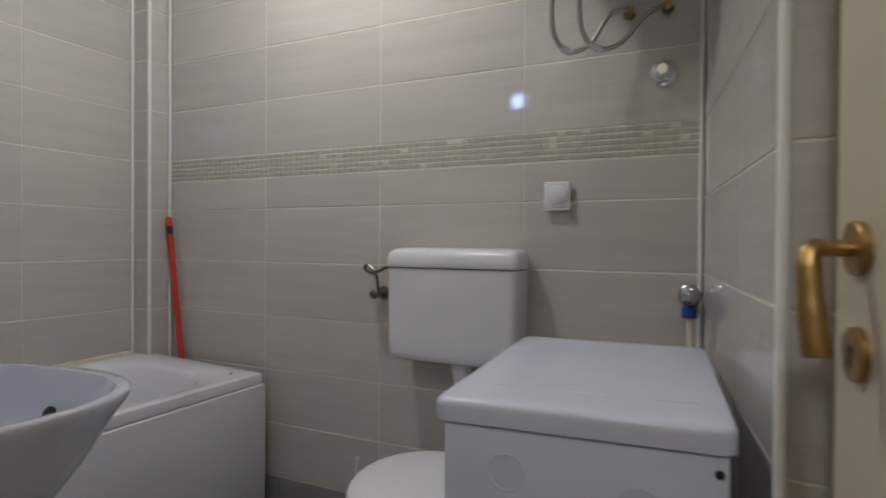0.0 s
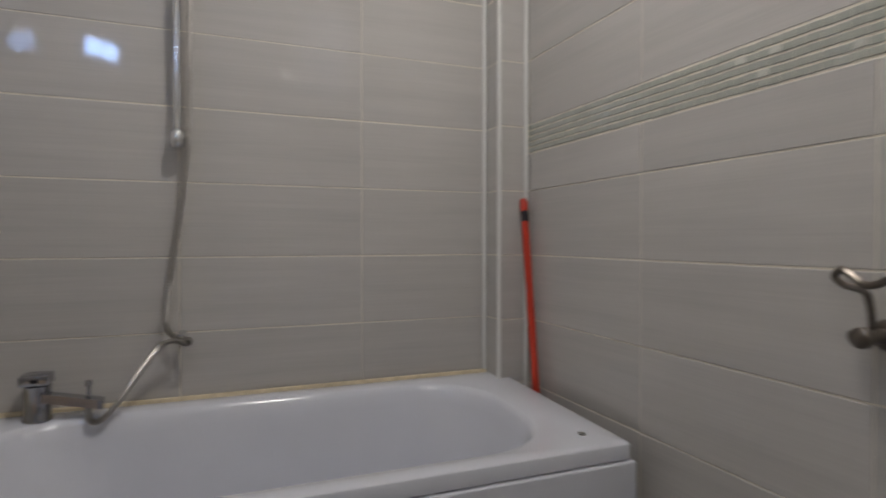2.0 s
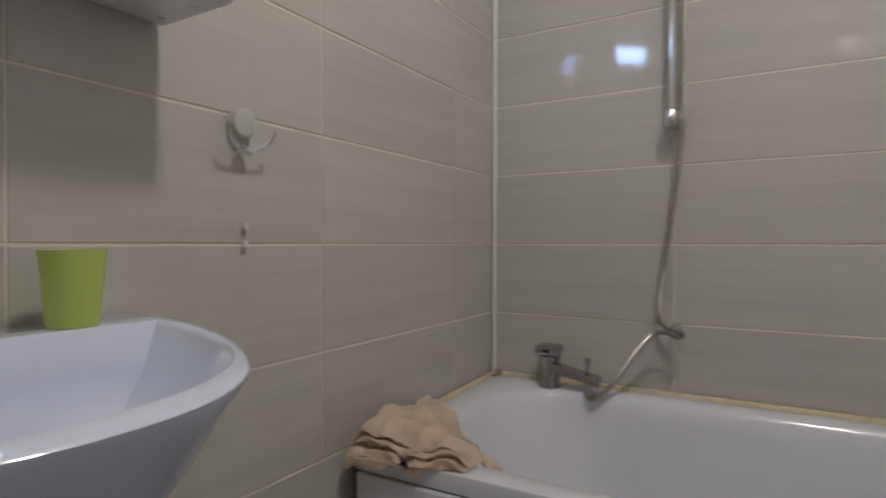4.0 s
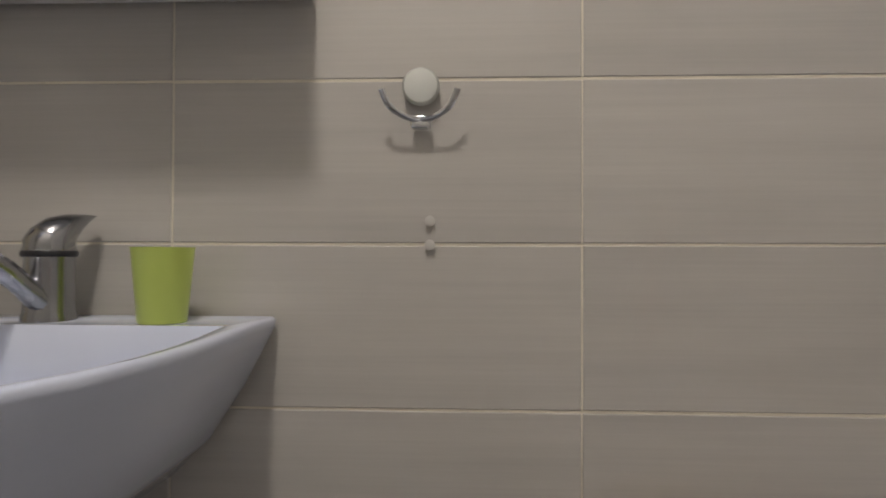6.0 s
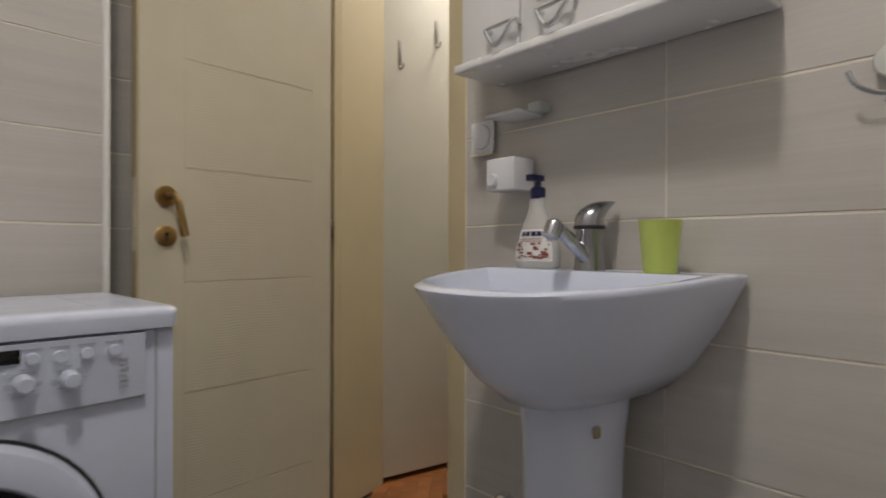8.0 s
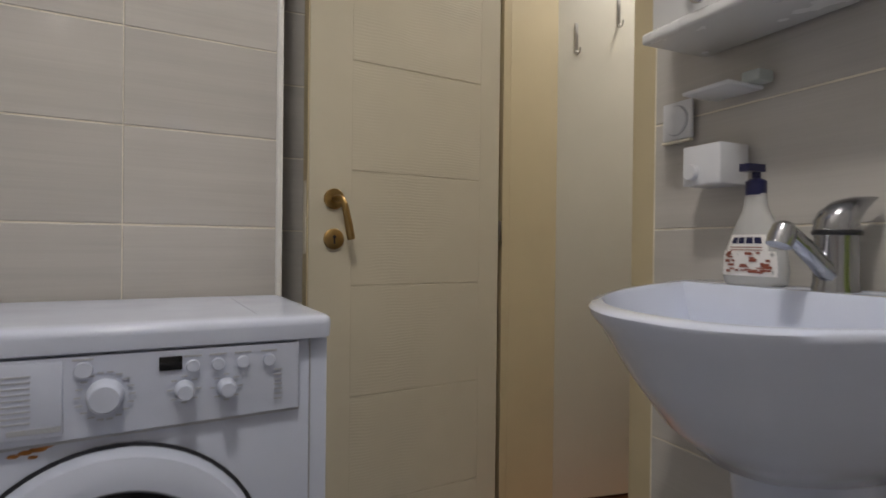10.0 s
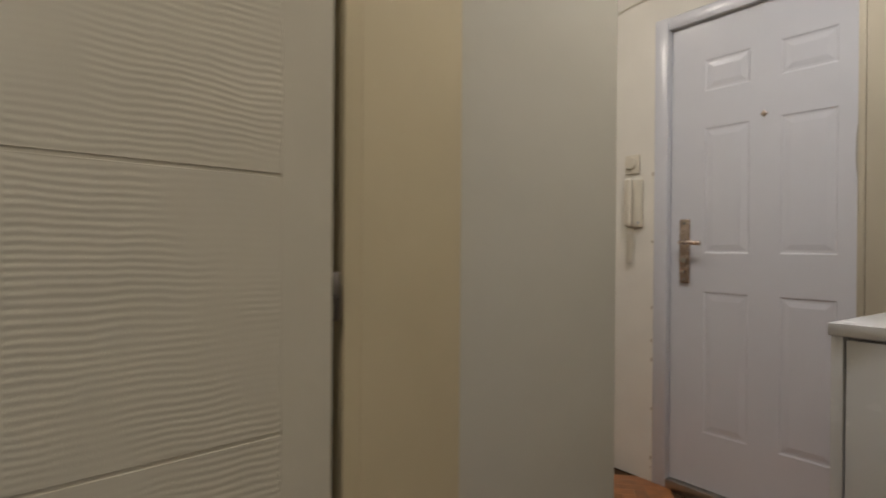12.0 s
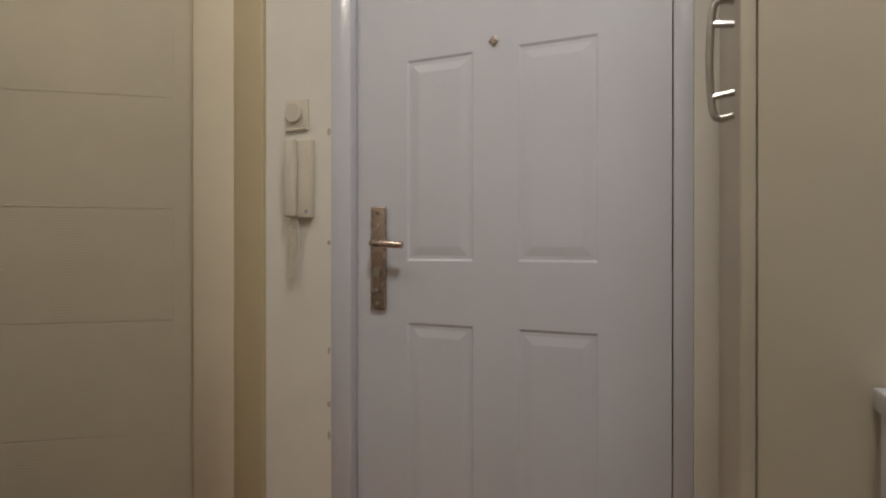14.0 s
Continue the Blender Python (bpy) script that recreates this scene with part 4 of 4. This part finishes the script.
soap = thing("soap_bottle", pose(1.462, 0.066, BZ), "clear soap bottle with a navy pump and a printed label", "bottle")
oval = lambda w, d, z: [(1.28 * w * math.cos(2 * math.pi * i / 28), d * math.sin(2 * math.pi * i / 28), z) for i in range(28)]
SOAP_R = [(0.0, 0.034), (0.004, 0.0385), (0.022, 0.0405), (0.045, 0.0385), (0.066, 0.0325), (0.085, 0.0255), (0.102, 0.0185), (0.116, 0.0135), (0.134, 0.012)]
part("bottle", loft([oval(r_, 0.012 + (r_ - 0.012) * 0.46, z_) for z_, r_ in SOAP_R]), BOTTLE, soap)
part("cap", lathe([(0.0145, 0.132), (0.0145, 0.152), (0.011, 0.155), (0.006, 0.157), (0.006, 0.168)], 20), NAVY, soap, "navy blue pump collar")
part("pump", loft([[(a_, y, z) for a_, z in ((-0.008, 0.166), (0.008, 0.166), (0.008, 0.177), (-0.008, 0.177))] for y in (-0.009, 0.010, 0.026)]), NAVY, soap, "navy blue pump head", 0)
lab = bmesh.new()


def wrap(bm_, u0, u1, z0, z1, off, n=6):
    """A label patch that follows the bottle's oval front."""
    rings_ = []
    for q0 in range(5):
        z = z0 + (z1 - z0) * q0 / 4
        rw = np.interp(z, [a_ for a_, _ in SOAP_R], [b_ for _, b_ in SOAP_R])
        rd_ = 0.012 + (rw - 0.012) * 0.46
        rings_.append([(math.sin(radians(u0 + (u1 - u0) * i / n)) * 1.28 * (rw + off), math.cos(radians(u0 + (u1 - u0) * i / n)) * (rd_ + off), z) for i in range(n + 1)])
    loft(rings_, False, False, False, bm_)


wrap(lab, -60, 60, 0.014, 0.050, 0.0005)
wrap(lab, -45, 45, 0.0501, 0.074, 0.0005)
part("label", lab, LABEL_W, soap, "white printed label")
bl, rd = bmesh.new(), bmesh.new()
for u in (-34, -17, 0, 17):
    wrap(bl, u, u + 14, 0.061, 0.070, 0.0012, 3)
rnd = random.Random(4)
for i in range(30):
    u, z = rnd.uniform(-50, 36), rnd.uniform(0.016, 0.046)
    wrap(rd, u, u + rnd.uniform(5, 16), z, z + rnd.uniform(0.0015, 0.005), 0.0012, 3)
for z in (0.051, 0.055):
    wrap(rd, -34, 34, z, z + 0.0012, 0.0012, 5)
part("brand_bar", bl, NAVY, soap, "navy name bar")
part("print", rd, LABEL_RED, soap, "dark red print")

cup = tagged(part("plastic_cup", lathe([(0.0245, 0.0), (0.0255, 0.002), (0.0325, 0.081), (0.0335, 0.083), (0.031, 0.083), (0.0235, 0.006)], 32, pose(1.212, 0.072, BZ)), LIME, None, "lime green plastic cup on the washbasin"), "", "cup")

# ---- mirror cabinet ----
mc = thing("mirror_cabinet", pose(0, 0, 0), "white mirror cabinet above the washbasin", "cabinet")
CX0, CX1, CY, CZ = 1.062, 1.612, 0.118, 1.217
part("body", box(CX0 + 0.006, CX1 - 0.006, 0.004, CY, CZ + 0.018, 1.72, 0.002), LACQUER, mc)
part("bottom_board", box(CX0, CX1, 0.004, CY + 0.032, CZ, CZ + 0.018, 0.005, 3), LACQUER, mc, "white bottom board with a rounded edge")
part("left_door", box(CX0 + 0.39, CX1 - 0.008, CY, CY + 0.016, CZ + 0.022, 1.715, 0.003), LACQUER, mc, "white cabinet door")
part("right_door", box(CX0 + 0.008, CX0 + 0.386, CY, CY + 0.016, CZ + 0.022, 1.715, 0.003), LACQUER, mc, "white cabinet door")
part("mirror", box(CX0 + 0.035, CX0 + 0.345, CY + 0.016, CY + 0.019, CZ + 0.085, 1.68), MIRROR, mc, "mirror pane in the cabinet door")
for cx in (1.485, 1.362):
    part("handle", tube(smooth_path([(cx + 0.035, CY + 0.016, 1.278), (cx + 0.034, CY + 0.034, 1.277), (cx + 0.012, CY + 0.037, 1.246), (cx - 0.010, CY + 0.037, 1.250), (cx - 0.034, CY + 0.034, 1.279), (cx - 0.035, CY + 0.016, 1.280)], 7), 0.0045, 10), CHROME, mc, "curved chrome handle")
    part("handle_bar", tube([(cx + 0.036, CY + 0.032, 1.279), (cx - 0.036, CY + 0.032, 1.281)], 0.004, 8), CHROME, mc)
for x, y in ((1.08, 0.03), (1.08, 0.10), (1.36, 0.05), (1.40, 0.11), (1.59, 0.03)):
    part("board_cap", disc((x, y, CZ), (0, 0, -1), 0.006, 0.0012, 12), WHITE_PL, mc)
led = thing("mirror_lamp", pose(1.165, 0.105, 1.79), "small twin LED spotlight over the mirror cabinet, switched on", "lamp")
part("arm", box(-0.014, 0.014, -0.03, 0.034, -0.070, -0.034, 0.002), CHROME, led)
tilt = pose(0, 0.034, 0.004, 0, 0, 45) @ pose(0, 0, 0, -12, 0, 0)
hb = box(-0.080, 0.080, -0.014, 0.0, -0.044, 0.044, 0.003)
hb.transform(tilt)
part("housing", hb, LACQUER, led)
for sx in (-0.038, 0.038):
    lb = box(sx - 0.032, sx + 0.032, 0.0005, 0.0035, -0.034, 0.034, 0.001)
    lb.transform(tilt)
    part("led_panel", lb, GLOW_COOL, led, "glowing cool white LED panel")

# ---- small fixtures on the basin wall ----
sk = thing("round_rocker_switch", pose(1.668, 0.004, 1.118) @ Matrix.Diagonal((0.84, 1, 0.84, 1)), "white light switch with a large round rocker", "switch")
part("plate", box(-0.040, 0.040, 0, 0.009, -0.042, 0.042, 0.003, 2), WHITE_PL, sk)
part("rocker_gap", disc((0, 0.009, 0), (0, 1, 0), 0.0335, 0.0006, 36), GREY_MARK, sk, "dark gap round the rocker")
part("rocker", disc((0, 0.009, 0), (0, 1, 0), 0.031, 0.005, 36), WHITE_PL, sk)
part("lower_rim", box(-0.040, 0.040, 0.002, 0.011, -0.049, -0.043, 0.001), IVORY_PL, sk)
dsp = thing("toothpaste_dispenser", pose(1.565, 0.004, 0.985), "white plastic toothpaste dispenser on the tiles", "dispenser")
part("body", box(-0.042, 0.033, 0, 0.065, 0.002, 0.068, 0.003, 3), WHITE_PL, dsp)
part("button", disc((0.012, 0.065, 0.024), (0, 1, 0), 0.013, 0.008, 24), WHITE_PL, dsp)
sh = thing("brush_holder", pose(1.543, 0.004, 1.135), "white plastic toothbrush holder on the tiles", "holder")
part("tray", box(-0.045, 0.045, 0, 0.080, 0.0, 0.007, 0.003, 3), WHITE_PL, sh)
part("clip", box(-0.062, -0.030, 0, 0.035, 0.007, 0.026, 0.004, 2), GLASS, sh, "clear plastic clip")
hk = thing("suction_hook", pose(0.931, 0.004, 1.098) @ Matrix.Diagonal((1, 0.55, 1, 1)), "round chrome suction hook with two arms", "hook")
part("disc", lathe([(0.030, 0), (0.030, 0.014), (0.027, 0.019), (0.020, 0.020), (0.002, 0.020)], 36, pose(0, 0, 0.012, -90, 0, 0) @ Matrix.Diagonal((0.75, 0.75, 1, 1))), SATIN, hk, "satin steel disc")
part("base", box(-0.012, 0.012, 0.001, 0.021, -0.040, -0.024, 0.004, 3), CHROME, hk)
for s in (-1, 1):
    part("arm", tube(smooth_path([(0, 0.018, -0.03), (s * 0.018, 0.028, -0.027), (s * 0.036, 0.042, -0.016), (s * 0.045, 0.05, 0.003)], 7), 0.0042, 8, squash=0.7), CHROME, hk, "bent chrome arm")
for z in (0.948, 0.919):
    dot = tagged(part("adhesive_pad", disc((0.92, 0.001, z), (0, 1, 0), 0.0065, 0.0012, 16), PAD, None, "small clear round adhesive pad stuck on a tile"), "", "pad", "adhesive pads")

# ---- hall ----
cl = thing("tall_cabinet", pose(2.432, -0.637, 0, 0, 0, -7.5), "tall cabinet with plain grey-cream sides carrying coat hooks", "cabinet")
part("side_panel", box(0, 0.018, 0.0, 0.356, 0.022, 2.30, 0.001), PANEL, cl, "grey-cream side panel")
part("carcass", box(0.018, 0.62, 0.004, 0.340, 0.06, 2.30), PANEL, cl)
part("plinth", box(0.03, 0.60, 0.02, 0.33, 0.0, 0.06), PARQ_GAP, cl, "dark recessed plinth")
for y, z in ((-0.352, 1.562), (-0.513, 1.672)):
    h = thing("coat_hook", pose(2.469 - 0.1317 * (-0.36 - y) , y, z, 0, 0, -7.5), "bent steel coat hook on the cabinet side", "hook", "coat hooks")
    part("back_plate", box(-0.003, 0, -0.007, 0.007, -0.022, 0.080, 0.001), STEEL, h)
    part("bend", tube(smooth_path([(-0.003, 0, -0.018), (-0.012, 0, -0.027), (-0.026, 0, -0.026), (-0.032, 0, -0.012)], 6), 0.0055, 8, squash=0.6), STEEL, h)

wd = thing("wardrobe", pose(2.235, -1.318, 0), "beige laminate wardrobe with a steel bar handle", "wardrobe")
part("side_panel", box(-0.60, 0.0, -0.018, 0.0, 0.0, 2.30, 0.001), WARDROBE, wd, "beige side panel")
part("carcass", box(-0.60, -0.004, -0.52, -0.018, 0.0, 2.30), WARDROBE, wd)
part("door", box(0.0015, 0.0175, -0.50, -0.001, 0.05, 2.28, 0.0015), WARDROBE, wd, "beige wardrobe door")
part("handle", tube(smooth_path([(0.018, -0.09, 1.318), (0.036, -0.09, 1.320), (0.043, -0.09, 1.304), (0.046, -0.09, 1.246), (0.043, -0.09, 1.188), (0.036, -0.09, 1.172), (0.018, -0.09, 1.174)], 6), 0.0048, 10), STEEL, wd, "bowed steel bar handle")
for z in (1.288, 1.203):
    part("handle_strut", tube([(0.017, -0.09, z), (0.044, -0.09, z + (0.004 if z > 1.25 else -0.004))], 0.0045, 8), STEEL, wd)

part("screw_hole", disc((-0.157, 0.0, 1.335), (0, 1, 0), 0.0035, 0.0008, 10), DARK, wd, "small dark screw hole")

sc = thing("shoe_cabinet", pose(2.128, -1.314, 0), "white shoe cabinet with a thick top against the wardrobe", "cabinet")
part("top", box(-0.80, 0.004, 0.0, 0.49, 0.844, 0.866, 0.0015, 2), LACQUER, sc, "white cabinet top")
part("back", box(-0.78, -0.018, 0.0, 0.006, 0.0, 0.844), LACQUER, sc)
for x in (-0.795, -0.018):
    part("side_panel", box(x, x + 0.018, 0.008, 0.486, 0.0, 0.8435, 0.001), LACQUER, sc)
part("carcass", box(-0.776, -0.019, 0.008, 0.462, 0.05, 0.8425), LACQUER, sc)
part("door", box(-0.773, -0.0215, 0.466, 0.483, 0.04, 0.838, 0.0015), LACQUER, sc, "plain white door")
part("plinth", box(-0.776, -0.019, 0.02, 0.450, 0.0, 0.05), LACQUER, sc)

bx = thing("black_box", pose(2.035, -0.925, 0.866), "glossy black cardboard box with an overhanging lid on the cabinet", "box")
part("body", box(-0.30, 0.0, -0.375, 0.0, 0.0, 0.112, 0.0015), BLACK_CARD, bx)
lid_rings = [[(-0.30 - o, -0.375 - b_, z), (e, -0.375 - b_, z), (e, f, z), (-0.30 - o, f, z)] for o, b_, e, f, z in
             ((0.002, 0.001, 0.002, 0.002, 0.064), (0.010, 0.003, 0.018, 0.008, 0.060), (0.008, 0.003, 0.016, 0.008, 0.066), (0.004, 0.002, 0.010, 0.006, 0.131), (0.003, 0.001, 0.007, 0.003, 0.134))]
part("lid", loft(lid_rings), BLACK_CARD, bx, "black lid with flaring flaps", 0)
part("grip_hole", disc((-0.048, 0.0, 0.058), (0, 1, 0), 0.012, 0.0008, 20), DARK, bx, "round grip hole")
for i, (a_, w_) in enumerate(((-0.092, 0.007), (-0.109, 0.0025), (-0.127, 0.007), (-0.145, 0.007), (-0.163, 0.007))):
    part("emblem", box(a_ - w_, a_, 0.0004, 0.0012, 0.012, 0.022), LABEL_W, bx, "small white emblem bar")

ic = thing("intercom", pose(3.243, -1.84, 1.085), "ivory wall intercom with a handset and coiled cord", "intercom")
part("base", box(-0.034, 0.034, 0, 0.022, 0.0, 0.205, 0.004, 3), IVORY_PL, ic)
part("handset", box(0.002, 0.035, 0.022, 0.044, 0.002, 0.207, 0.008, 3), IVORY_PL, ic, "ivory handset")
for i in range(4):
    part("key", disc((-0.018, 0.022, 0.178 - i * 0.014), (0, 1, 0), 0.0045, 0.002, 12), IVORY_PL, ic)
part("maker_mark", box(-0.028, -0.019, 0.0222, 0.0232, 0.012, 0.022), GREY_MARK, ic)
coil = [(0.022 + 0.009 * math.cos(i * 0.9), 0.022 + 0.009 * math.sin(i * 0.9), -0.03 - 0.00085 * i) for i in range(150)]
coil = [(0.025, 0.02, 0.0)] + coil + [(0.02, 0.012, -0.15), (0.01, 0.01, -0.08), (0.012, 0.014, 0.0)]
part("coiled_cord", tube(coil, 0.0026, 6), IVORY_PL, ic, "ivory coiled cord")
bb = thing("bell_switch", pose(3.262, -1.84, 1.365), "ivory wall switch with a round push dial", "switch")
part("plate", box(-0.036, 0.036, 0, 0.008, -0.038, 0.036, 0.003), IVORY_PL, bb)
part("dial", disc((0.006, 0.008, 0), (0, 1, 0), 0.026, 0.010, 24), IVORY_PL, bb)
part("lower_rim", box(-0.036, 0.036, 0.002, 0.010, -0.046, -0.039, 0.001), IVORY_PL, bb)
cable = tagged(part("cable", tube(smooth_path([(3.39, -1.836, 2.03), (3.30, -1.836, 2.055), (3.15, -1.836, 2.06), (3.0, -1.836, 2.03), (2.85, -1.836, 1.985), (2.70, -1.836, 1.965)], 6), 0.0035, 8), IVORY_PL, None, "thin cable running over the entrance door"), "", "cable")

# chipped paint along the plaster edge beside the entrance door
chip_rng = random.Random(21)
CHIP = mat("bare_plaster", (0.52, 0.46, 0.38), 0.9, vary=0.15, noise_scale=40)
for z in (0.06, 0.10, 0.31, 0.52, 0.60, 0.74, 1.02, 1.31):
    n_ = 9
    rad = [chip_rng.uniform(0.5, 1.0) for _ in range(n_)]
    w_, h_ = chip_rng.uniform(0.003, 0.007), chip_rng.uniform(0.006, 0.016)
    ring_ = [[(3.164 + w_ * r_ * math.cos(2 * math.pi * k / n_), y_, z + h_ * r_ * math.sin(2 * math.pi * k / n_)) for k, r_ in enumerate(rad)] for y_ in (-1.8402, -1.8392)]
    part("paint_chip", loft(ring_), CHIP, front_wall, "small chip in the paint", 0)

# ---- tiles: every piece an object of its own ----
CACHE = {}


def tile_mesh(w, h, material, depth=0.006, ch=0.0012):
    """A thin tile in the xz plane, face towards -y, with chamfered edges; shared between equal pieces."""
    key = (round(w, 4), round(h, 4), material.name)
    if key not in CACHE:
        a, b = w / 2, h / 2
        r0 = [(-a, 0, -b), (a, 0, -b), (a, 0, b), (-a, 0, b)]
        r1 = [(x, -depth + ch, z) for x, _, z in r0]
        r2 = [(x * (1 - ch / a), -depth, z * (1 - ch / b)) for x, _, z in r0]
        bm_ = loft([r0, r1, r2], cap0=False)
        bmesh.ops.recalc_face_normals(bm_, faces=bm_.faces)
        me = bpy.data.meshes.new("tile")
        bm_.to_mesh(me)
        bm_.free()
        me.materials.append(material)
        CACHE[key] = me
    return CACHE[key]


GAP = 0.0035
jit = random.Random(11)


def lay(parent, name, material, origin, turn, cuts_u, cuts_z):
    """Tiles on a wall: origin at u = 0 on the wall's backing; turn: the yaw by which +x runs along the wall, face to its right side."""
    m = pose(origin[0], origin[1], 0, 0, 0, turn)
    for u0, u1 in zip(cuts_u, cuts_u[1:]):
        for z0, z1 in zip(cuts_z, cuts_z[1:]):
            if u1 - u0 < 0.008 or z1 - z0 < 0.008:
                continue
            me = tile_mesh(u1 - u0 - 0.0023, z1 - z0 - GAP, material)
            ob = new(name, me)
            ob.parent = parent
            ob.matrix_world = m @ pose((u0 + u1) / 2 + jit.uniform(-0.0004, 0.0004), 0.0046 + jit.uniform(-0.0003, 0.0003), (z0 + z1) / 2 + jit.uniform(-0.0005, 0.0005),
                                       jit.uniform(-0.12, 0.12), 0, jit.uniform(-0.06, 0.06))


courses = [0.0] + [Z0 + T * k for k in range(-4, 8)] + [H]
upper = [1.332 + T * k for k in range(0, 6)] + [H]
lower = [Z0 + T * k for k in range(-4, 2)] + [1.241]
# west wall runs along y, its face towards +x
lay(wall_tub, "tile", TILE_X, (-0.006, 0.0), 90, [0.002, 0.505, 1.008, 1.424], courses)
# north wall, face towards -y
ux = [0.096, 0.115, 0.618, 1.129, 1.638, 2.142]
lay(wall_back, "tile", TILE_X, (0.0, L + 0.006), 0, ux, lower)
lay(wall_back, "tile", TILE_X, (0.0, L + 0.006), 0, ux, upper)
lay(wall_back, "plinth_tile", DARK_TILE, (0.0, L + 0.006), 0, ux, [0.0, Z0 - 4 * T])
# mosaic band: five strips of small glass pieces
rng = random.Random(3)
MOSAIC_PALE = mat("mosaic_pale", (0.62, 0.62, 0.55), 0.15, vary=0.1, noise_scale=30, per_piece=0.15, coat=0.4)
rest = bmesh.new()
PW = 0.0241
for i in range(85):
    for k in range(5):
        u, z = 0.103 + (i + 0.5) * PW, 1.243 + (k + 0.5) * 0.0176 + rng.uniform(-0.0007, 0.0007)
        near = 24 <= i < 84
        pale = rng.random() < 0.035
        place = pose(u, L + 0.0112 - (0.001 if pale else 0), z, rng.uniform(-0.8, 0.8), 0, rng.uniform(-0.6, 0.6))
        me = tile_mesh(PW - 0.0010, 0.0134, MOSAIC_PALE if pale else MOSAIC, 0.007)
        if near:
            ob = new("mosaic_piece", me)
            ob.parent = wall_back
            ob.matrix_world = place
        else:
            k0 = len(rest.verts)
            rest.from_mesh(me)
            rest.verts.ensure_lookup_table()
            for v in rest.verts[k0:]:
                v.co = place @ v.co
tagged(part("mosaic_rest", rest, MOSAIC, wall_back, "", 0), kind="stuff")
# south wall, face towards +y
lay(wall_basin, "tile", TILE_X, (1.738, -0.006), 180, [0.0, 1.738 - 1.243, 1.738 - 0.735, 1.738 - 0.232, 1.738], courses)
# east recess, face towards -x
lay(wall_recess, "tile", TILE_X, (2.506, BY), -90, [0.0, 0.19, BY], courses)
# boxed-out wall: long face and its end towards the door
ang = math.degrees(math.atan2(BX0 - BX1, L - BY))
ln = math.hypot(BX0 - BX1, L - BY)
lay(wall_box, "tile", TILE_X, (BX1 + 0.006, L), -90 + ang, [0.0, 0.045, ln - 0.318, ln], courses)
lay(wall_box, "tile", TILE_X, (BX0 + 0.006, BY + 0.006), 0, [0.0, 0.262], courses)
# pipe box
lay(pipe_box, "tile", TILE_X, (-0.006, 1.424), 0, [0.006, 0.10], courses)
lay(pipe_box, "tile", TILE_X, (0.094, 1.424), 90, [0.002, L - 1.424], courses)
# white corner beads
for nm, x, y, r in (("trim_corner", 0.004, 0.004, 0.007), ("trim_pipe_box", 0.004, 1.414, 0.007), ("trim_pipe_box_outer", 0.098, 1.420, 0.007), ("trim_pipe_box_inner", 0.105, L - 0.006, 0.006),
                    ("trim_side_corner", BX1 - 0.002, L - 0.004, 0.006), ("trim_side_outer", BX0 + 0.001, BY + 0.001, 0.0075)):
    structure(nm, lathe([(r, 0.0), (r, H)], 12, Matrix.Translation((x, y, 0))), PROFILE, "white plastic tile corner bead", "trim", 60)

# bathroom floor tiles
for i in range(8):
    for j in range(6):
        me = tile_mesh(0.33 - GAP, 0.33 - GAP, DARK_TILE, 0.008)
        ob = new("floor_tile", me)
        ob.parent = floor
        ob.matrix_world = pose(0.165 + i * 0.33, 0.06 + j * 0.33, -0.012, -90, 0, 0)

# hall parquet in herringbone
SL, SW = 0.25, 0.05
mesh_p = tile_mesh(SL - 0.001, SW - 0.001, PARQUET, 0.012, 0.0008)
cs = math.sqrt(0.5)
for i in range(-60, 60):
    for j in range(-14, 14):
        for t in (0, 1):
            if t == 0:
                px_, py_, rot = i * SW + j * 2 * SL + SL / 2, i * SW + SW / 2, 0
            else:
                px_, py_, rot = i * SW + j * 2 * SL + SL + SW / 2, i * SW + SW - SL / 2, 90
            x, y = 2.8 + (px_ - py_) * cs, -1.0 + (px_ + py_) * cs
            if 2.2 < x < 3.75 and -1.83 < y < -0.12:
                ob = new("parquet_block", mesh_p)
                ob.parent = hall_floor
                ob.matrix_world = pose(x, y, -0.012, 0, 0, 45 + rot) @ pose(0, 0, 0, -90, 0, 0)
